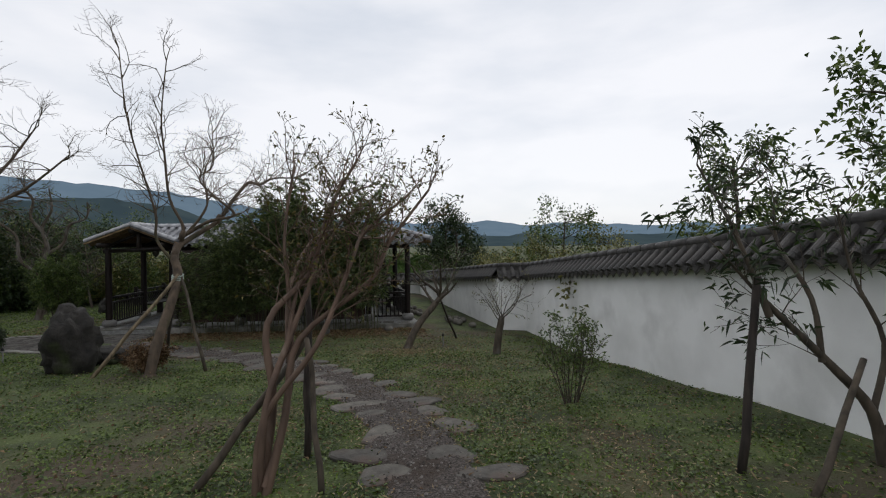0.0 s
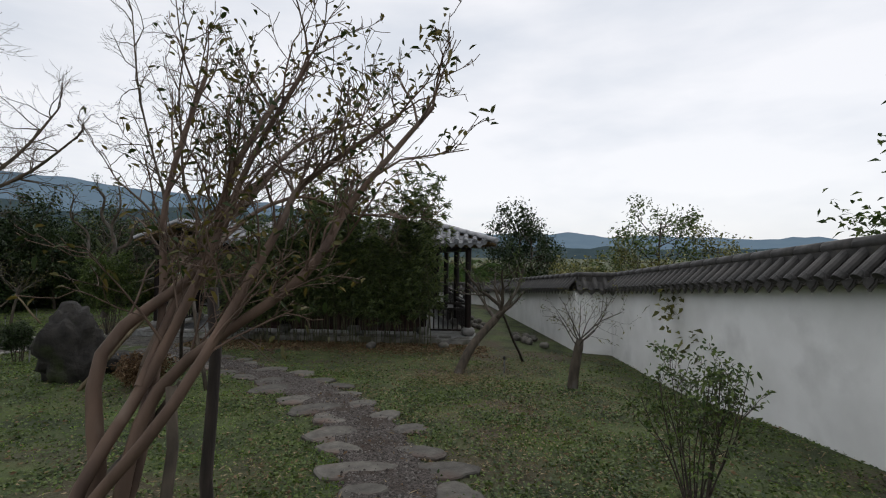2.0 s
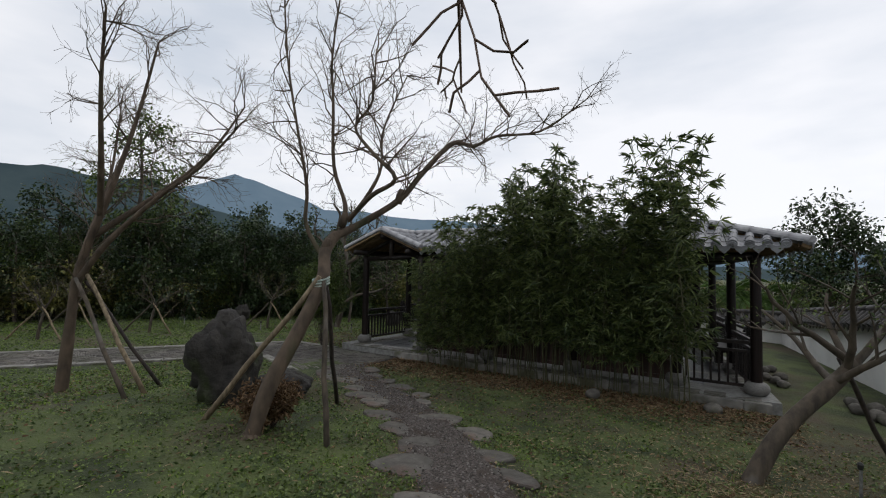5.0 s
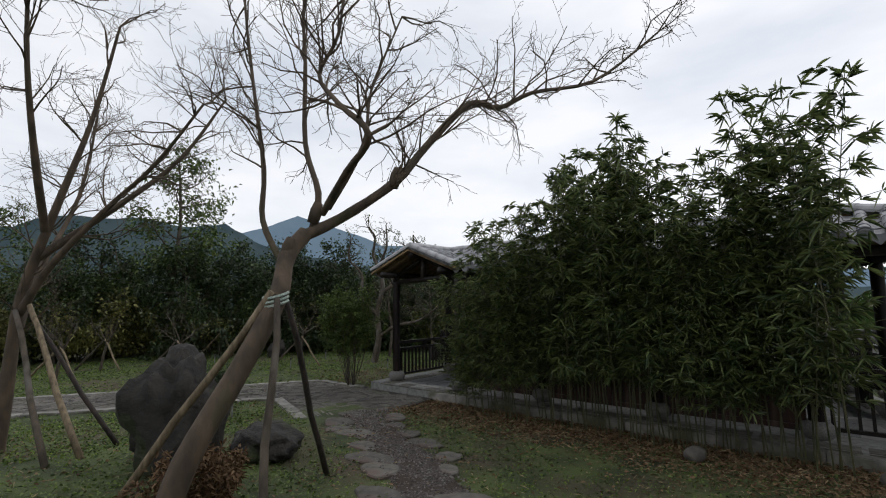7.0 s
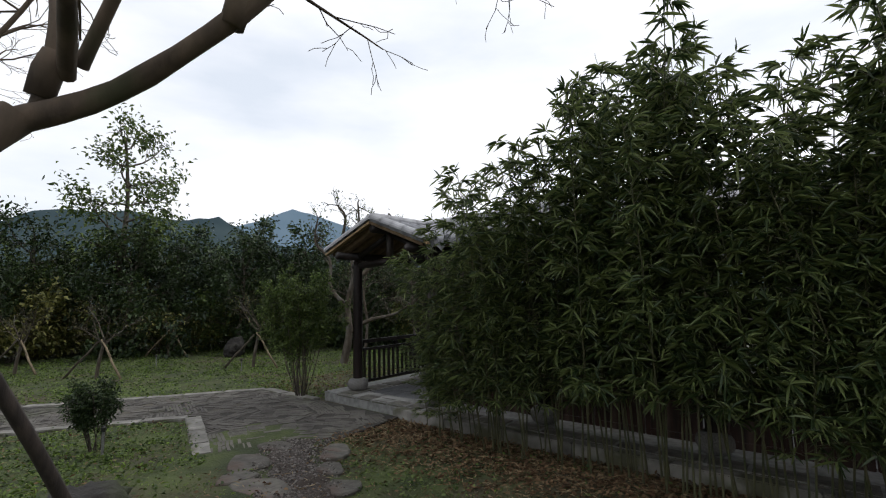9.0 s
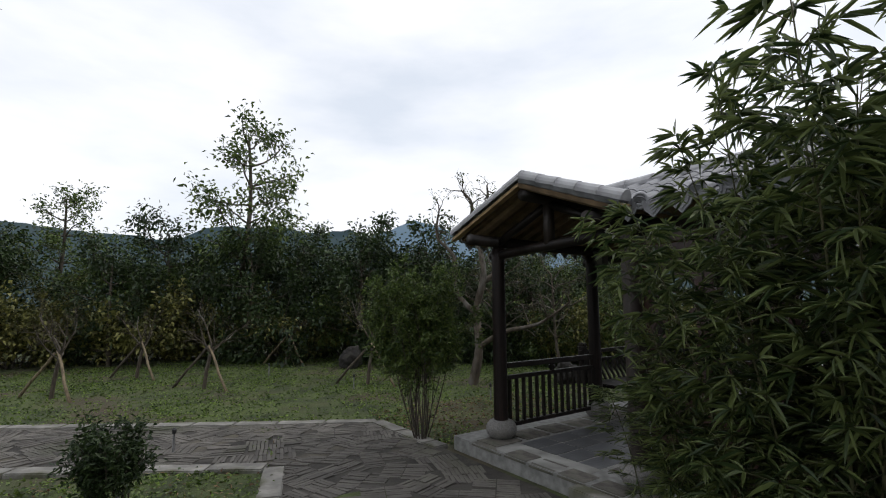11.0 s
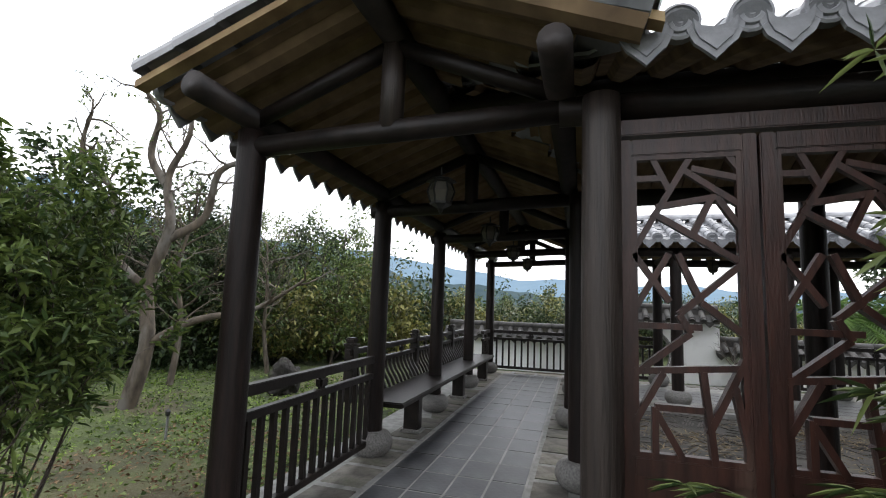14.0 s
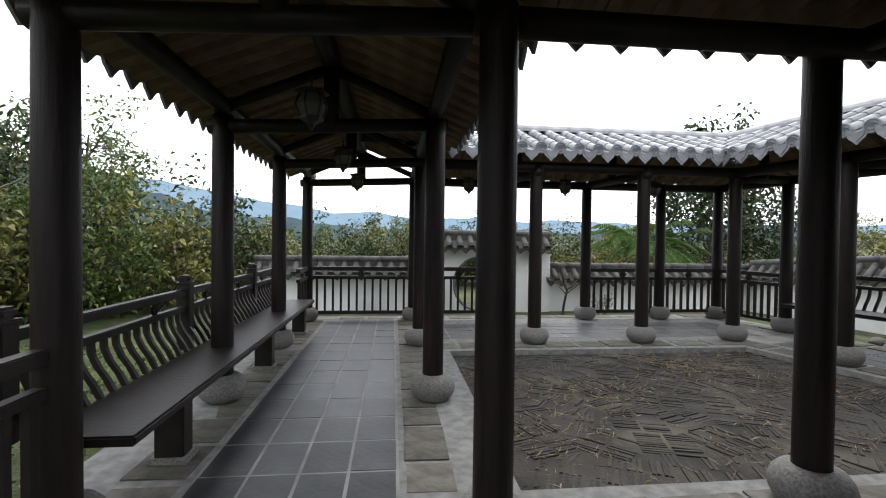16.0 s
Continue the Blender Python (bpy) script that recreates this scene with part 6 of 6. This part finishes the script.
def paved(x, y):
    if -0.6 < x < 9.8 and y > -0.62:
        return True
    if not -16 < y < -0.62:
        return False
    far = -2.25 + (y + 0.68) / 1.553
    near = -1.0 + (y + 2.65) / 1.506 if y < -2.65 else (1.9 if y > -2.65 - (x + 1.0) * 0.357 else -9)
    if y < -2.65 and -1.0 < x < 1.9 and y > -2.65 - (x + 1.0) * 0.357:
        return True
    return far < x < near


def scatter(name, label, count, seed, region, keep, length, width, up, material, droop, hug=False, category="grass", level=None):
    rng = random.Random(seed)
    nr = np.random.default_rng(seed)
    pos, di = [], []
    tries = 0
    while len(pos) < count and tries < count * 6:
        tries += 1
        x, y = region(rng)
        if rng.random() > keep(x, y):
            continue
        for _ in range(1 if hug else 4):
            qx, qy = x + rng.gauss(0, 0.025), y + rng.gauss(0, 0.025)
            bump = 0.035 * noise.noise((qx * 0.7, qy * 0.7, 3.1)) if -20 < qx < 13 and -20 < qy < -1 else 0
            pos.append((qx, qy, (gz(qx, qy) + bump if level is None else level) + (0.012 + rng.random() * 0.02 if hug else -0.01)))
            di.append((rng.gauss(0, 1), rng.gauss(0, 1), abs(rng.gauss(up, 0.4)) if not hug else rng.gauss(0.0, 0.22)))
    n = len(pos)
    me = leaves(name, pos, di, nr.uniform(*length, n), nr.uniform(*width, n), nr, material, droop, simple=True)
    ob = new(name, me)
    tagged(ob, label, category, kind="stuff")


def near_garden(rng):
    return (rng.uniform(-2, 13.9), rng.uniform(-15.6, -0.7))


def near_front(rng):
    q = rng.random() ** 0.7
    return (9.0 + rng.gauss(0, 2.2) * (0.6 + q), -14.6 + q * 10)


def west_lawn(rng):
    return (rng.uniform(-14, 1.5), rng.uniform(-9, 7))


def lawn_keep(x, y):
    if on_path(x, y) < 0.4 or paved(x, y) or x > 13.95:
        return 0.0
    g = 0.5 + 0.9 * noise.noise((x * 0.55, y * 0.55, 7)) + 0.5 * noise.noise((x * 1.9, y * 1.9, 2))
    if y > -2.0 and x > 1.8:
        g -= 0.6
    return max(0.05, min(1, g))


def west_keep(x, y):
    if paved(x, y) or (x > -0.7 and y > -0.6):
        return 0.0
    return max(0.1, min(1, 0.65 + 0.8 * noise.noise((x * 0.5, y * 0.5, 1))))


scatter("grass", "short tufts of grass and clover on the lawn", 72000, 1, near_garden, lawn_keep, (0.03, 0.075), (0.009, 0.018), 0.6, M_grass, 0.3)
scatter("grass", "short tufts of grass and clover on the lawn", 56000, 2, near_front, lawn_keep, (0.02, 0.06), (0.008, 0.017), 0.5, M_grass, 0.3)
scatter("grass", "short mown grass on the open lawn", 56000, 3, west_lawn, west_keep, (0.05, 0.1), (0.018, 0.032), 0.5, M_grass, 0.3)


def litter_keep(x, y):
    if paved(x, y) or x > 13.95:
        return 0
    g = 0.12 + 0.35 * max(0, noise.noise((x * 0.8, y * 0.8, 4)))
    if -2.3 < y < -0.6 and 1.8 < x < 10.2:
        g = 1.0
    if on_path(x, y) < 0.5:
        g = 0.35
    return g


scatter("leaf_litter", "scattered dry brown leaves on the lawn and under the bamboo", 7500, 11, near_garden, litter_keep, (0.035, 0.075), (0.016, 0.032), 0, M_brownleaf, 0.05, True, "litter")
scatter("straw_litter", "pale dry bamboo leaves and straw on the ground", 7500, 12, near_garden, litter_keep, (0.05, 0.12), (0.006, 0.013), 0, M_straw, 0.05, True, "litter")


def bamboo_bed(rng):
    return (rng.uniform(1.7, 10.0), min(-0.64, -0.65 - abs(rng.gauss(0, 0.7))))


def open_front(rng):
    return (9.9 + rng.gauss(0, 1.8), rng.uniform(-14.2, -2.2))


scatter("leaf_litter", "thick brown leaf litter under the bamboo", 9000, 14, bamboo_bed, lambda x, y: 1, (0.04, 0.085), (0.018, 0.034), 0, M_brownleaf, 0.05, True, "litter")
scatter("straw_litter", "pale fallen bamboo leaves", 4000, 15, bamboo_bed, lambda x, y: 1, (0.06, 0.13), (0.007, 0.014), 0, M_straw, 0.05, True, "litter")
scatter("straw_litter", "pale dry leaf bits scattered over the lawn", 17000, 16, open_front, lambda x, y: 0.35 + 0.6 * noise.noise((x, y, 9)), (0.02, 0.06), (0.008, 0.018), 0, M_straw, 0.05, True, "litter")


def straw_heap(rng):
    return (9.35 + rng.gauss(0, 0.5), -4.95 + rng.gauss(0, 0.35))


scatter("straw_litter", "heap of pale cut straw on the lawn", 1600, 13, straw_heap, lambda x, y: 1, (0.06, 0.16), (0.005, 0.011), 0, M_straw, 0.05, True, "litter")


def court_area(rng):
    return (rng.uniform(2.3, 6.4), rng.uniform(2.45, 5.75))


scatter("straw_litter", "pale straw and dry leaves blown over the court", 2600, 17, court_area, lambda x, y: 0.25 + 0.9 * noise.noise((x * 1.3, y * 1.3, 5)), (0.04, 0.14), (0.004, 0.012), 0, M_straw, 0.02, True, "litter", -0.082)
scatter("clover", "low broad-leaved weeds among the grass", 26000, 18, near_front, lambda x, y: 0 if on_path(x, y) < 0.42 or x > 13.95 else 0.35 + 0.9 * noise.noise((x * 1.4, y * 1.4, 6)), (0.025, 0.05), (0.018, 0.036), 0, M_green, 0.1, True)
scatter("clover", "low broad-leaved weeds among the grass", 20000, 19, near_garden, lambda x, y: 0 if on_path(x, y) < 0.42 or paved(x, y) or x > 13.95 else 0.3 + 0.9 * noise.noise((x * 1.4, y * 1.4, 6)), (0.03, 0.06), (0.02, 0.04), 0, M_green, 0.1, True)


def by_gallery(rng):
    return (rng.uniform(-3.0, -0.55), rng.uniform(-0.5, 3.0))


scatter("leaf_litter", "brown leaf litter round the bush beside the gallery", 1800, 20, by_gallery, lambda x, y: 1, (0.03, 0.07), (0.015, 0.03), 0, M_brownleaf, 0.05, True, "litter")
scatter("clover", "low weeds in the open lawn", 14000, 21, west_lawn, west_keep, (0.04, 0.08), (0.025, 0.05), 0, M_green, 0.1, True)


def pebbles():
    rng = random.Random(44)
    V, F = [], []
    for _ in range(5200):
        f = rng.random() ** 0.8
        p, nr = along(f)
        q = p + nr * rng.uniform(-0.42, 0.42)
        r = rng.uniform(0.006, 0.019)
        z = gz(q.x, q.y) + 0.034
        b = len(V)
        a = rng.uniform(0, 6.28)
        for k in range(4):
            V.append((q.x + r * math.cos(a + k * 1.57) * rng.uniform(0.7, 1.3), q.y + r * math.sin(a + k * 1.57) * rng.uniform(0.7, 1.3), z))
        V.append((q.x, q.y, z + r * rng.uniform(0.6, 1.1)))
        F += [(b + k, b + (k + 1) % 4, b + 4) for k in range(4)]
    tagged(mesh_object("pebbles", V, F, M_gravel_stone), "loose grey pebbles on the gravel path", "gravel", kind="stuff")


M_gravel_stone = leaf_mat("pebble", (0.04, 0.033, 0.028), (0.18, 0.165, 0.15), 0.8, 0.0)
pebbles()


# ---- small fixtures ----
def sprinkler(x, y, h=0.32):
    s = thing("sprinkler", "small garden sprinkler on a grey stake in the lawn", "sprinkler", pose(*down(x, y, -0.05)), "sprinklers")
    V, F = [], []
    tube(V, F, [(0, 0, 0), (0.004, 0, h)], [0.016, 0.014], 8)
    mesh_object("stake", V, F, M_metal, s)
    V, F = lathe([(0.022, h), (0.026, h + 0.02), (0.03, h + 0.05), (0.012, h + 0.075)], 10)
    mesh_object("head", V, F, M_black, s, "black plastic nozzle")


for x, y in ((10.35, -3.75), (0.15, -4.2), (-2.35, -3.55), (-5.45, 0.4), (-2.55, 2.05), (-8.8, -0.6), (-6.6, 2.6)):
    sprinkler(x, y)
